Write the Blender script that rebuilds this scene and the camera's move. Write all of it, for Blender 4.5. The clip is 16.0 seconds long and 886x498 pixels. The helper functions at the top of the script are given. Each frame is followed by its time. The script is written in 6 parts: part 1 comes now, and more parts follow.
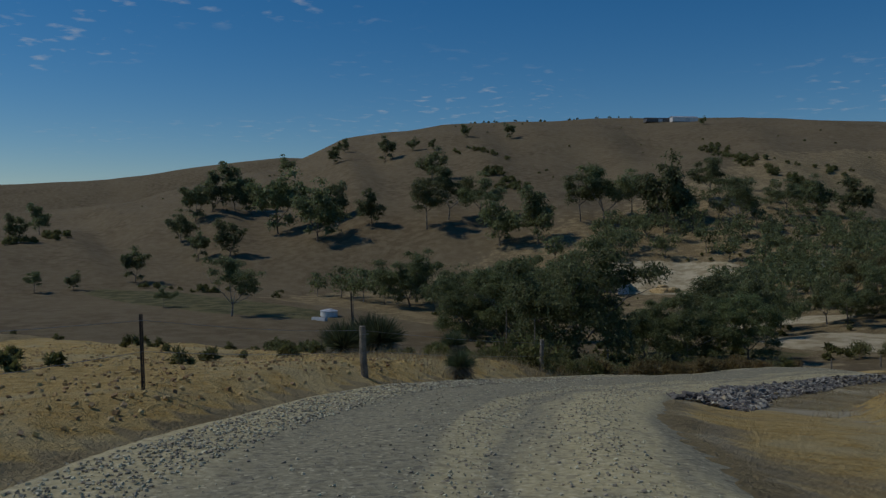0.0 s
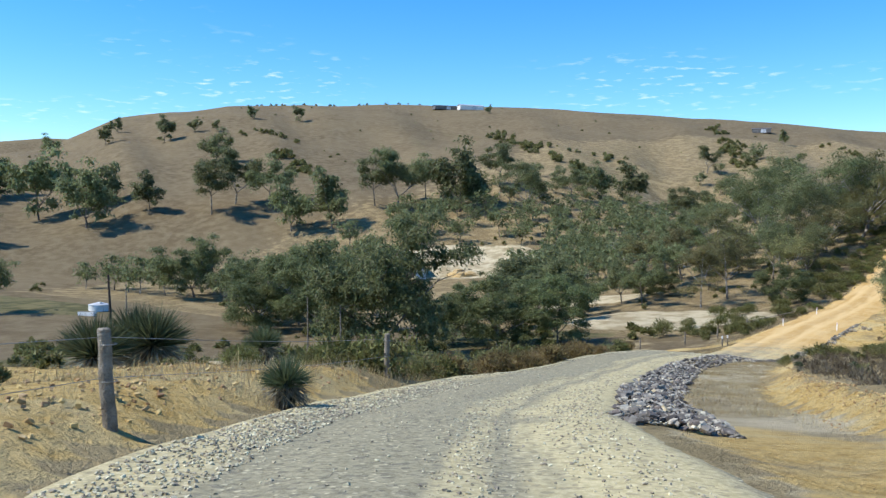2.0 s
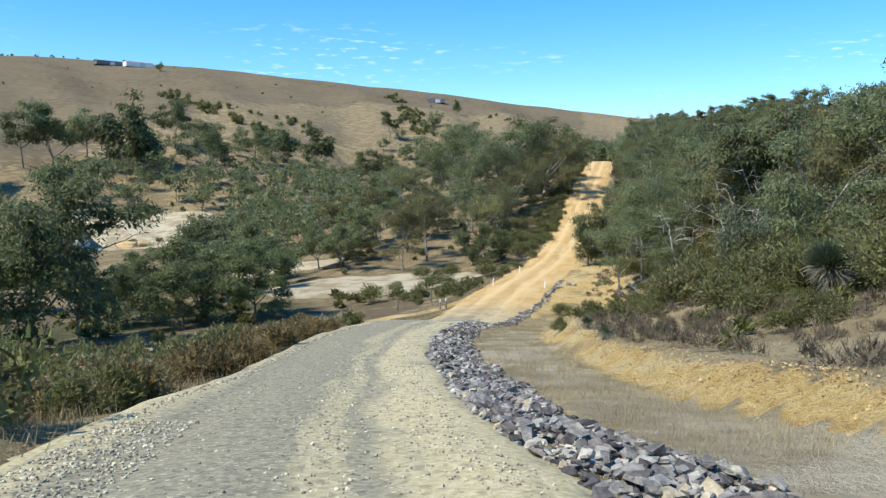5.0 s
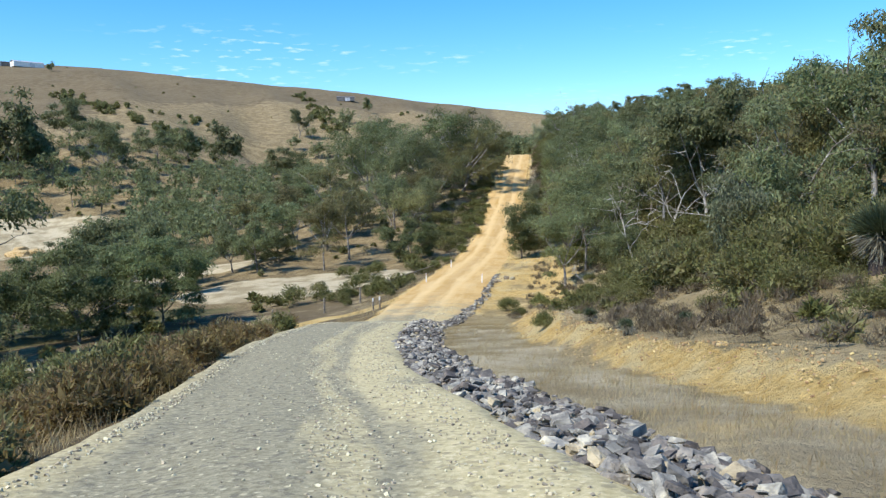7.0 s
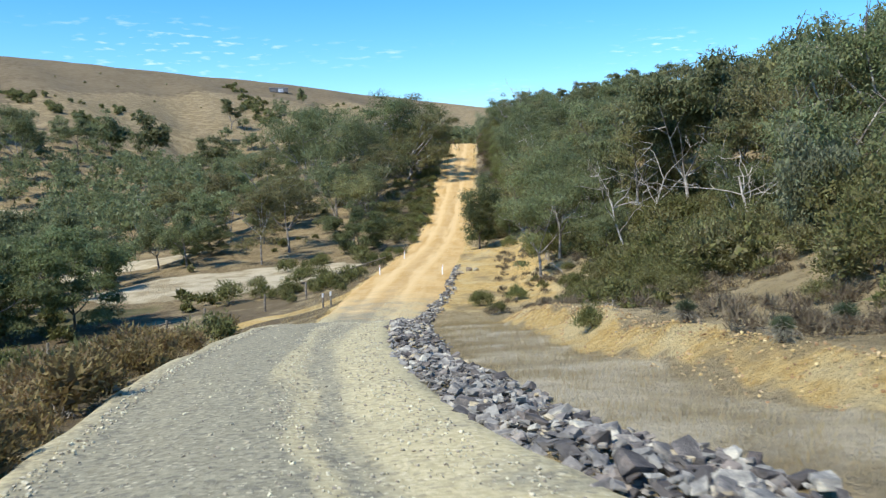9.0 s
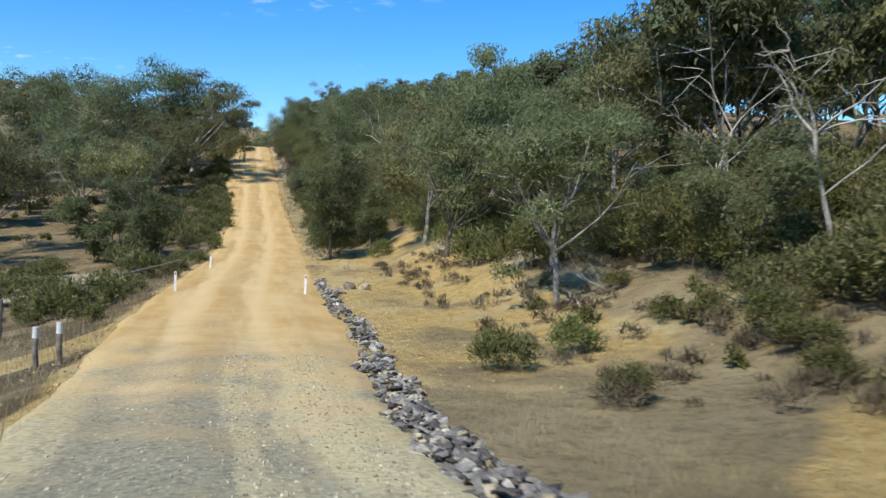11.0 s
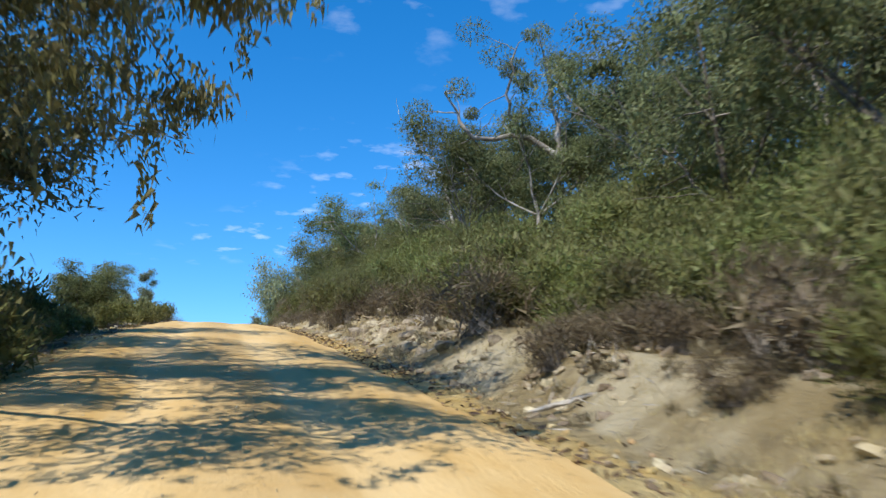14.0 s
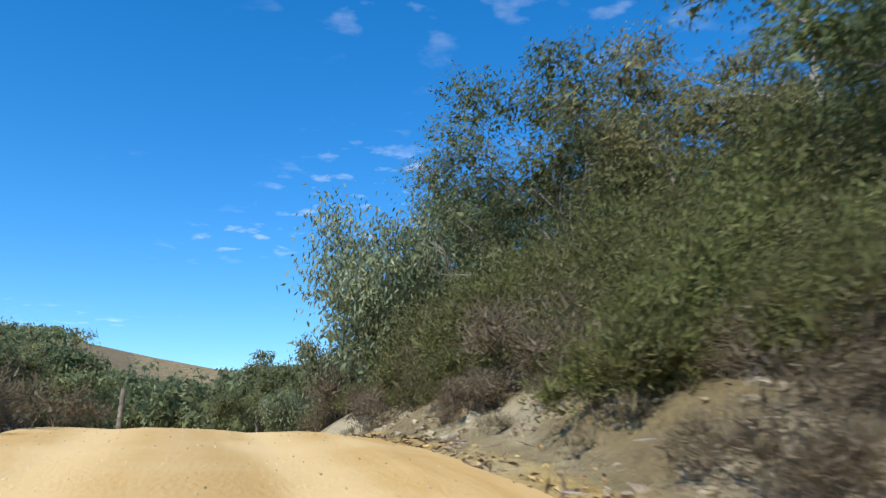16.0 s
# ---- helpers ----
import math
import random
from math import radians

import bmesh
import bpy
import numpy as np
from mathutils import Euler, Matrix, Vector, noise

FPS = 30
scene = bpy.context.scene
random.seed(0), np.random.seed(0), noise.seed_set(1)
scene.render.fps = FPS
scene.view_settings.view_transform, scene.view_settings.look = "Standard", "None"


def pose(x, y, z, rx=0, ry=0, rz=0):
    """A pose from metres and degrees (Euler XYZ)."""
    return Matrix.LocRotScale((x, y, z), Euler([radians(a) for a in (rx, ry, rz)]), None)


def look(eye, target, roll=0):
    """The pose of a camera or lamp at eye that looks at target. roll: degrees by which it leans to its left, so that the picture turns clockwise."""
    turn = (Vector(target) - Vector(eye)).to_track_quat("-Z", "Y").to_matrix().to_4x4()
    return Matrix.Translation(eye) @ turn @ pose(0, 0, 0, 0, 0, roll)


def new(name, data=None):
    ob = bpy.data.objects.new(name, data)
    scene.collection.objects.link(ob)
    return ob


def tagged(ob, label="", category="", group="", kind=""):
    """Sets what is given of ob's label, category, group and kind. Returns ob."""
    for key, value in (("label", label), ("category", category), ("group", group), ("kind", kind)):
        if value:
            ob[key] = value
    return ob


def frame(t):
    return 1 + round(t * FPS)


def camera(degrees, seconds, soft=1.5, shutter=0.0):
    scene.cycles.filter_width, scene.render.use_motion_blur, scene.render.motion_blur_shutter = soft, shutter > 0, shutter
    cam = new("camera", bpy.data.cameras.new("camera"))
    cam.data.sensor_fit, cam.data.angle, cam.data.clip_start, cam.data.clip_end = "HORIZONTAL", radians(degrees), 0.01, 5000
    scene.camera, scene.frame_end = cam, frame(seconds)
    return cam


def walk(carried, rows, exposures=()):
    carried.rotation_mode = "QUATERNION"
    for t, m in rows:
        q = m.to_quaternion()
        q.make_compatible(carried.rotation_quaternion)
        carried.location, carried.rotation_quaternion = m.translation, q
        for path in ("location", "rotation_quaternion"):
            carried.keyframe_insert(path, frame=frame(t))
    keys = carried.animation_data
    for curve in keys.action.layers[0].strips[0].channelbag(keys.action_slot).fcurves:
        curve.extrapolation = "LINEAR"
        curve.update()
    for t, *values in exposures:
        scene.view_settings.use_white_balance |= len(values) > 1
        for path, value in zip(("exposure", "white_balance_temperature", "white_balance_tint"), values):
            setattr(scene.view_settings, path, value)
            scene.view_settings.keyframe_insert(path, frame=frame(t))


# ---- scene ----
# ---- camera ----
cam = camera(55.5, 16.0, soft=1.35, shutter=0.11)
ROWS = [
    (0.0, 24.64, -20.25, 5.421, 54.71, -1.44, 0.26),
    (0.5, 23.21, -19.49, 5.265, 52.03, -1.55, 0.68),
    (1.0, 21.74, -18.65, 5.084, 48.86, -1.67, 0.19),
    (1.5, 20.31, -17.72, 4.896, 44.93, -1.84, 0.23),
    (2.0, 18.99, -16.66, 4.701, 40.41, -2.22, 0.12),
    (2.5, 17.76, -15.48, 4.502, 35.59, -2.71, 0.17),
    (3.0, 16.68, -14.36, 4.324, 31.06, -3.11, 0.28),
    (3.5, 15.72, -13.30, 4.151, 27.30, -3.42, 0.03),
    (4.0, 14.84, -12.18, 3.962, 24.06, -3.66, -0.03),
    (4.5, 14.03, -11.04, 3.768, 21.30, -4.05, 0.02),
    (5.0, 13.27, -9.92, 3.574, 18.86, -4.26, 0.09),
    (5.8, 12.11, -8.23, 3.254, 15.58, -4.46, -0.20),
    (6.7, 10.95, -6.34, 2.882, 13.41, -4.33, -0.97),
    (7.5, 9.96, -4.37, 2.555, 12.07, -4.29, -1.36),
    (8.0, 9.35, -3.09, 2.367, 11.37, -4.39, -1.14),
    (8.5, 8.69, -1.60, 2.154, 10.43, -4.44, -1.43),
    (9.0, 7.87, 0.37, 1.861, 8.46, -4.70, -1.51),
    (9.2, 7.01, 2.53, 1.532, 7.05, -4.82, -1.44),
    (9.7, 5.04, 7.16, 0.809, 3.30, -4.90, -0.98),
    (10.2, 3.16, 12.60, 0.244, -1.60, -4.75, 0.09),
    (10.8, 1.26, 21.80, -0.826, -6.60, -3.20, 1.46),
    (11.3, -0.22, 33.03, -2.708, -8.65, -0.05, 2.11),
    (11.5, -0.80, 38.72, -3.048, -9.05, 1.54, 2.42),
    (12.0, -2.41, 53.22, -3.082, -10.14, 5.64, 2.65),
    (12.5, -3.67, 71.25, -2.754, -11.92, 7.22, 2.13),
    (13.0, -4.54, 86.92, -1.542, -11.62, 10.51, 1.65),
    (13.5, -6.09, 99.31, -0.090, -10.44, 12.69, -0.66),
    (14.0, -7.26, 111.74, 1.549, -9.98, 14.08, 0.02),
    (14.5, -8.26, 122.25, 3.527, -10.65, 15.99, 0.56),
    (15.0, -9.07, 130.72, 5.183, -10.84, 16.53, 0.19),
    (15.5, -9.96, 139.12, 6.610, -10.60, 16.75, 1.38),
    (16.0, -10.57, 148.22, 8.199, -9.98, 14.25, 0.70),
]


def eye(x, y, z, yaw, up, lean):
    """Camera pose: yaw to the left of +y, pitch up and lean, in degrees."""
    a, b = radians(yaw), radians(up)
    ahead = Vector((-math.sin(a) * math.cos(b), math.cos(a) * math.cos(b), math.sin(b)))
    at = Vector((x, y, z))
    return look(at, at + ahead, lean)


walk(cam, [(t, eye(*row)) for t, *row in ROWS],
     exposures=[(0.0, -1.35), (0.4, -0.4), (0.8, 0.25), (1.2, 0.65), (9.2, 0.75), (11.3, 0.45), (12.0, 0.55), (12.6, 0.72), (14.2, 0.72), (16.0, 0.6)])

# ---- sky and sun ----
SUN_AZ, SUN_UP = 222.0, 50.0          # where the sun stands: clockwise from +y, and above the horizon
world = bpy.data.worlds.new("sky")
scene.world = world
world.use_nodes = True
wn, wl_ = world.node_tree.nodes, world.node_tree.links
wn.clear()
sky = wn.new("ShaderNodeTexSky")
sky.sky_type, sky.sun_disc = "NISHITA", False
sky.sun_elevation, sky.sun_rotation = radians(SUN_UP), radians(SUN_AZ)
sky.altitude, sky.air_density, sky.dust_density, sky.ozone_density = 250, 1.0, 0.0, 6.0
coord, sep = wn.new("ShaderNodeTexCoord"), wn.new("ShaderNodeSeparateXYZ")
wl_.new(coord.outputs["Generated"], sep.inputs[0])


def wmath(op, a, b=None, clamp=False):
    n = wn.new("ShaderNodeMath")
    n.operation, n.use_clamp = op, clamp
    for k, v in enumerate((a, b)):
        if v is None:
            continue
        if isinstance(v, (int, float)):
            n.inputs[k].default_value = v
        else:
            wl_.new(v, n.inputs[k])
    return n.outputs[0]


# thin broken cloud, as a sheet far overhead
lift = wmath("MAXIMUM", wmath("ADD", sep.outputs[2], 0.05), 0.02)
comb = wn.new("ShaderNodeCombineXYZ")
wl_.new(wmath("DIVIDE", sep.outputs[0], lift), comb.inputs[0])
wl_.new(wmath("DIVIDE", sep.outputs[1], lift), comb.inputs[1])
puffs, sheet = wn.new("ShaderNodeTexNoise"), wn.new("ShaderNodeTexNoise")
puffs.inputs["Scale"].default_value, puffs.inputs["Detail"].default_value = 8.5, 8
sheet.inputs["Scale"].default_value, sheet.inputs["Detail"].default_value = 0.55, 2
for n in (puffs, sheet):
    wl_.new(comb.outputs[0], n.inputs["Vector"])
mask = wmath("MULTIPLY", wmath("SUBTRACT", sheet.outputs["Fac"], 0.50, True), 9.0, True)
cloud = wmath("MULTIPLY", wmath("MULTIPLY", wmath("SUBTRACT", puffs.outputs["Fac"], 0.565, True), 5.0, True), mask, True)
low = wmath("MULTIPLY", wmath("SUBTRACT", sep.outputs[2], 0.06, True), 12.0, True)
cloud = wmath("MULTIPLY", wmath("MULTIPLY", cloud, low), 0.45)
wmix = wn.new("ShaderNodeMixRGB")
wl_.new(cloud, wmix.inputs[0])
deep = wn.new("ShaderNodeHueSaturation")
deep.inputs["Saturation"].default_value = 1.3
wl_.new(sky.outputs[0], deep.inputs["Color"])
wl_.new(deep.outputs[0], wmix.inputs[1])
wmix.inputs[2].default_value = (7.0, 7.2, 7.4, 1)
back, wout = wn.new("ShaderNodeBackground"), wn.new("ShaderNodeOutputWorld")
back.inputs[1].default_value = 0.135
wl_.new(wmix.outputs[0], back.inputs[0])
wl_.new(back.outputs[0], wout.inputs[0])

lamp = bpy.data.lights.new("sun", "SUN")
lamp.energy, lamp.angle, lamp.color = 3.7, radians(0.53), (1.0, 0.95, 0.86)
sun = new("sun", lamp)
_a, _e = radians(SUN_AZ), radians(SUN_UP)
sun.matrix_world = look((0, 0, 60), (-math.sin(_a) * math.cos(_e), -math.cos(_a) * math.cos(_e), 60 - math.sin(_e)))

# ---- the lie of the land ----
# Road centre line: x, y, z, running on past both ends of the drive.
CENTRE = [(58.0, -36.0, 8.6), (40.0, -28.0, 6.4), (32.0, -23.9, 5.3), (24.6, -20.2, 4.34), (20.3, -17.6, 3.8), (16.7, -14.3, 3.24),
          (14.0, -11.0, 2.69), (11.9, -8.0, 2.1), (10.0, -4.4, 1.48), (8.6, -1.4, 1.05), (7.2, 2.2, 0.5), (5.01, 7.4, -0.27),
          (3.37, 12.6, -0.8), (1.43, 21.8, -1.9), (-0.35, 33.0, -3.78), (-1.39, 42.0, -4.21), (-2.4, 53.2, -4.17), (-3.38, 71.2, -3.83),
          (-4.51, 86.9, -2.61), (-5.74, 99.3, -1.17), (-6.88, 111.7, 0.48), (-7.96, 122.2, 2.42), (-8.89, 130.7, 4.1), (-9.72, 139.1, 5.6),
          (-10.57, 148.2, 7.14), (-11.38, 156.0, 8.28), (-12.17, 163.0, 8.63), (-13.41, 172.0, 8.6), (-15.7, 190.0, 7.9), (-25.05, 240.0, 6.5)]


def smooth_line(points, step=0.5):
    """Catmull-Rom through the points, resampled evenly: x, y, z, tangent x, tangent y, distance along."""
    p = np.array(points, float)
    p = np.vstack([2 * p[0] - p[1], p, 2 * p[-1] - p[-2]])
    out = []
    for i in range(1, len(p) - 2):
        u = np.linspace(0, 1, 24, endpoint=False)[:, None]
        a, b, c, d = p[i - 1], p[i], p[i + 1], p[i + 2]
        out.append(0.5 * (2 * b + (c - a) * u + (2 * a - 5 * b + 4 * c - d) * u ** 2 + (3 * b - a - 3 * c + d) * u ** 3))
    q = np.vstack(out + [p[-2:-1]])
    s = np.r_[0, np.cumsum(np.hypot(*np.diff(q[:, :2], axis=0).T))]
    t = np.arange(0, s[-1], step)
    x, y, z = (np.interp(t, s, q[:, k]) for k in range(3))
    for _ in range(6):
        z[1:-1] = 0.5 * z[1:-1] + 0.25 * (z[:-2] + z[2:])
    tx, ty = np.gradient(x), np.gradient(y)
    n = np.hypot(tx, ty)
    return np.stack([x, y, z, tx / n, ty / n, t], 1)


ROAD = smooth_line(CENTRE)
S_BEND = float(ROAD[np.argmin(np.hypot(ROAD[:, 0] - 14.0, ROAD[:, 1] + 11.0)), 5])      # where the bank on the outer side begins
S_DIP = float(ROAD[np.argmin(np.hypot(ROAD[:, 0] + 0.9, ROAD[:, 1] - 33.0)), 5])       # where grey gravel gives way to yellow clay
S_TOP = float(ROAD[np.argmin(np.hypot(ROAD[:, 0] + 10.56, ROAD[:, 1] - 148.0)), 5])


def ramp(x, a, b):
    u = np.clip((x - a) / (b - a), 0, 1)
    return u * u * (3 - 2 * u)


def half_left(s):
    return np.interp(s, [0, S_BEND - 14, S_BEND, S_BEND + 10, S_BEND + 18, S_BEND + 28, S_DIP - 6, S_DIP + 12, S_DIP + 35, S_DIP + 60, S_DIP + 74, S_DIP + 82, S_DIP + 92, S_DIP + 108, S_TOP],
                     [2.7, 2.55, 2.2, 1.9, 1.6, 1.45, 1.7, 2.2, 1.95, 1.85, 2.1, 2.7, 2.45, 2.1, 1.9])


def half_right(s):
    return np.interp(s, [0, S_BEND - 14, S_BEND + 3, S_BEND + 10, S_BEND + 17, S_BEND + 22, S_BEND + 34, S_BEND + 45, S_DIP + 13, S_DIP + 24, S_DIP + 41, S_DIP + 55, S_TOP],
                     [2.4, 2.3, 2.15, 1.85, 1.75, 1.85, 1.7, 1.8, 2.9, 2.75, 2.5, 2.3, 2.3])


def beside(x, y):
    """Distance along the road, signed distance from its centre line (right is positive) and its height there."""
    x, y = np.atleast_1d(np.asarray(x, float)), np.atleast_1d(np.asarray(y, float))
    s, d, z = np.empty_like(x), np.empty_like(x), np.empty_like(x)
    for i in range(0, len(x), 8000):
        dx, dy = x[i:i + 8000, None] - ROAD[None, :, 0], y[i:i + 8000, None] - ROAD[None, :, 1]
        k = np.argmin(dx * dx + dy * dy, 1)
        r = np.arange(len(k))
        a, c = ROAD[k], dx[r, k] * ROAD[k, 3] + dy[r, k] * ROAD[k, 4]
        s[i:i + 8000] = a[:, 5] + np.clip(c, -0.5, 0.5)
        side = np.sign(dx[r, k] * a[:, 4] - dy[r, k] * a[:, 3])
        d[i:i + 8000] = side * np.hypot(dx[r, k], dy[r, k])
        z[i:i + 8000] = np.interp(s[i:i + 8000], ROAD[:, 5], ROAD[:, 2])
    return s, d, z


def waves(x, y, size, seed=0):
    """Cheap smooth unevenness of about -1 to 1."""
    a = x / size + seed * 1.7
    b = y / size - seed * 2.3
    return (np.sin(a * 1.3 + 1.7 * np.sin(b * 0.9 + seed)) + np.sin(b * 1.7 + 1.3 * np.sin(a * 1.1 - seed)) + np.sin((a + b) * 2.3 + np.sin(a * 2.9 - b * 1.3))) / 3


def far_land(x, y):
    """Valley floor and the long bare hill, seen from the bend."""
    dx, dy = x - 14.0, y + 10.0
    r, az = np.hypot(dx, dy), np.degrees(np.arctan2(dx, dy))
    crest_up = np.interp(az, [-180, -120, -84, -77, -70, -66, -62, -55, -45, -35, -27, -19, -10, -6, 4, 60, 180],
                         [0.5, 0.5, 0.9, 1.6, 3.3, 4.3, 6.3, 7.3, 7.7, 7.5, 6.9, 6.1, 4.9, 4.4, 4.6, 5, 2])
    behind_up = np.interp(az, [-180, -120, -84, -77, -70, -66, -60, -54, 180], [2.0, 2.0, 2.6, 3.1, 4.3, 4.8, 4.6, 2.0, 0.0])
    r1 = np.interp(az, [-180, -90, -72, -64, -50, -30, -19, -10, -5, 20, 180], [450, 430, 420, 440, 480, 455, 475, 515, 520, 500, 600])
    r0 = np.interp(az, [-180, -80, -60, -45, -35, -20, -8, 180], [190, 180, 170, 150, 140, 130, 130, 160])
    top = 4.0 + r1 * np.tan(np.radians(crest_up))
    floor = np.interp(az, [-180, -60, -45, -30, -10, 180], [-8.0, -7.4, -6.0, -5.4, -5.0, -5.0])
    u = np.clip((r - r0) / (r1 - r0), 0, 1)
    z = floor + (top - floor) * (1.45 * u - 0.45 * u ** 2 - 0.10 * np.sin(np.pi * u) * np.interp(az, [-70, -40, -10], [-0.6, 0.6, 1.0]))
    z = z - np.clip(r - r1, 0, None) * 0.03
    ridge = (12.0 + 640 * np.tan(np.radians(behind_up))) * np.exp(-((r - 640) / 120) ** 2) - 8.0
    z = np.where((az > -125) & (az < -50), np.maximum(z, ridge), z)
    spur = waves(az * 6 + 0.04 * r, r * 0.3, 24, 2)
    z = z + spur * 4.4 * np.sin(np.pi * np.clip(u, 0, 1)) ** 0.8
    z = z + waves(x, y, 22, 5) * 0.5 * ramp(r, 60, 140)
    return z


def land(x, y):
    """Height of the ground."""
    x, y = np.atleast_1d(np.asarray(x, float)), np.atleast_1d(np.asarray(y, float))
    s, d, zr = beside(x, y)
    hl, hr = half_left(s), half_right(s)
    far = far_land(x, y)
    # right: low verge, cut bank, wooded slope
    er = np.clip(d - hr, 0, None)
    steep = np.interp(s, [0, S_BEND, S_BEND + 25, S_DIP, S_DIP + 30, S_TOP, S_TOP + 40], [0.10, 0.10, 0.15, 0.20, 0.30, 0.44, 0.36])
    cap = np.interp(s, [S_BEND + 10, S_DIP + 10, S_DIP + 60, S_TOP], [6.0, 9.0, 12.0, 15.0])
    bank = np.interp(s, [0, S_BEND, S_DIP + 30, S_DIP + 55, S_DIP + 78, S_TOP], [0, 0, 0.1, 0.45, 0.7, 0.75])
    low = np.interp(s, [0, S_BEND - 12, S_BEND, S_DIP - 4, S_DIP + 8, S_TOP], [0.1, 0.15, 0.18, 0.22, 0.1, 0.0])
    right = zr - low * ramp(er, 0.0, 1.2) + (low + 0.03) * ramp(er, np.interp(s, [S_DIP - 8, S_DIP + 6], [3.3, 2.2]), np.interp(s, [S_DIP - 8, S_DIP + 6], [4.4, 5.2])) + bank * ramp(er + 0.35 * waves(x, y, 2.1, 12), 0.7, 2.1) + cap * (1 - np.exp(-steep * np.clip(er - 2.4, 0, None) / cap)) * ramp(er, np.interp(s, [S_DIP - 4, S_DIP + 20], [5.5, 2.2]), np.interp(s, [S_DIP - 4, S_DIP + 20], [11, 6]))
    right = right + (waves(x, y, 1.6, 3) * 0.07 + waves(x, y, 0.7, 9) * 0.06 * ramp(s, S_DIP + 25, S_DIP + 50)) * ramp(er, 0.5, 2) + waves(x, y, 7, 4) * 0.35 * ramp(er, 3, 12)
    right = right + (0.24 + 0.12 * waves(x, y, 1.1, 13)) * ramp(er + 0.4 * waves(x, y, 2.3, 11), 3.6, 4.15) * ramp(s, S_BEND - 6, S_BEND + 2) * (1 - ramp(s, S_DIP - 8, S_DIP + 4))
    # left: a bench by the bend, an embankment beyond, open bush up the hill
    el = np.clip(-d - hl, 0, None)
    fall = np.interp(s, [0, S_BEND + 6, S_BEND + 13, S_DIP - 8, S_DIP + 14, S_DIP + 40, S_TOP], [0.045, 0.045, 0.36, 0.34, 0.30, 0.16, 0.10])
    drop = np.interp(s, [0, S_BEND + 6, S_BEND + 13, S_DIP - 8, S_DIP + 14, S_DIP + 40, S_TOP], [4.0, 4.0, 2.6, 2.4, 2.0, 1.6, 1.5])
    rise = np.interp(s, [0, S_BEND - 12, S_BEND + 2, S_BEND + 8, S_BEND + 12], [0.1, 0.2, 0.4, 0.5, 0.0])
    left = zr + rise * ramp(el, 0.1, 1.1) - drop * (1 - np.exp(-fall * el / drop)) - 0.12 * np.clip(el - 20, 0, None) * np.interp(s, [S_BEND, S_DIP, S_DIP + 40], [1, 0.3, 1.0])
    left = left + waves(x, y, 1.9, 6) * 0.08 * ramp(el, 0.5, 3) + waves(x, y, 9, 7) * 0.3 * ramp(el, 5, 20)
    shelf = np.interp(y, [-60, -20, 20, 50, 150, 260], [5, 4, 1, 2, 15.5, 6.5])
    u = ramp(d, 28, 75)
    right = right * (1 - u) + shelf * u
    near = np.where(d > 0, right, left)
    wl = ramp(-d, 30, 95)
    wr = ramp(d, 140, 260)
    w = np.where(d > 0, wr, wl)
    behind = ramp(s, S_TOP + 50, S_TOP + 90)
    w = np.maximum(w, behind * ramp(np.abs(d), 0, 40))
    z = near * (1 - w) + far * w
    inside = (d < hr) & (d > -hl)
    return np.where(inside, zr - 0.06, z - 0.06 * (1 - ramp(np.maximum(er, el), 0, 0.4)))


# ---- materials ----


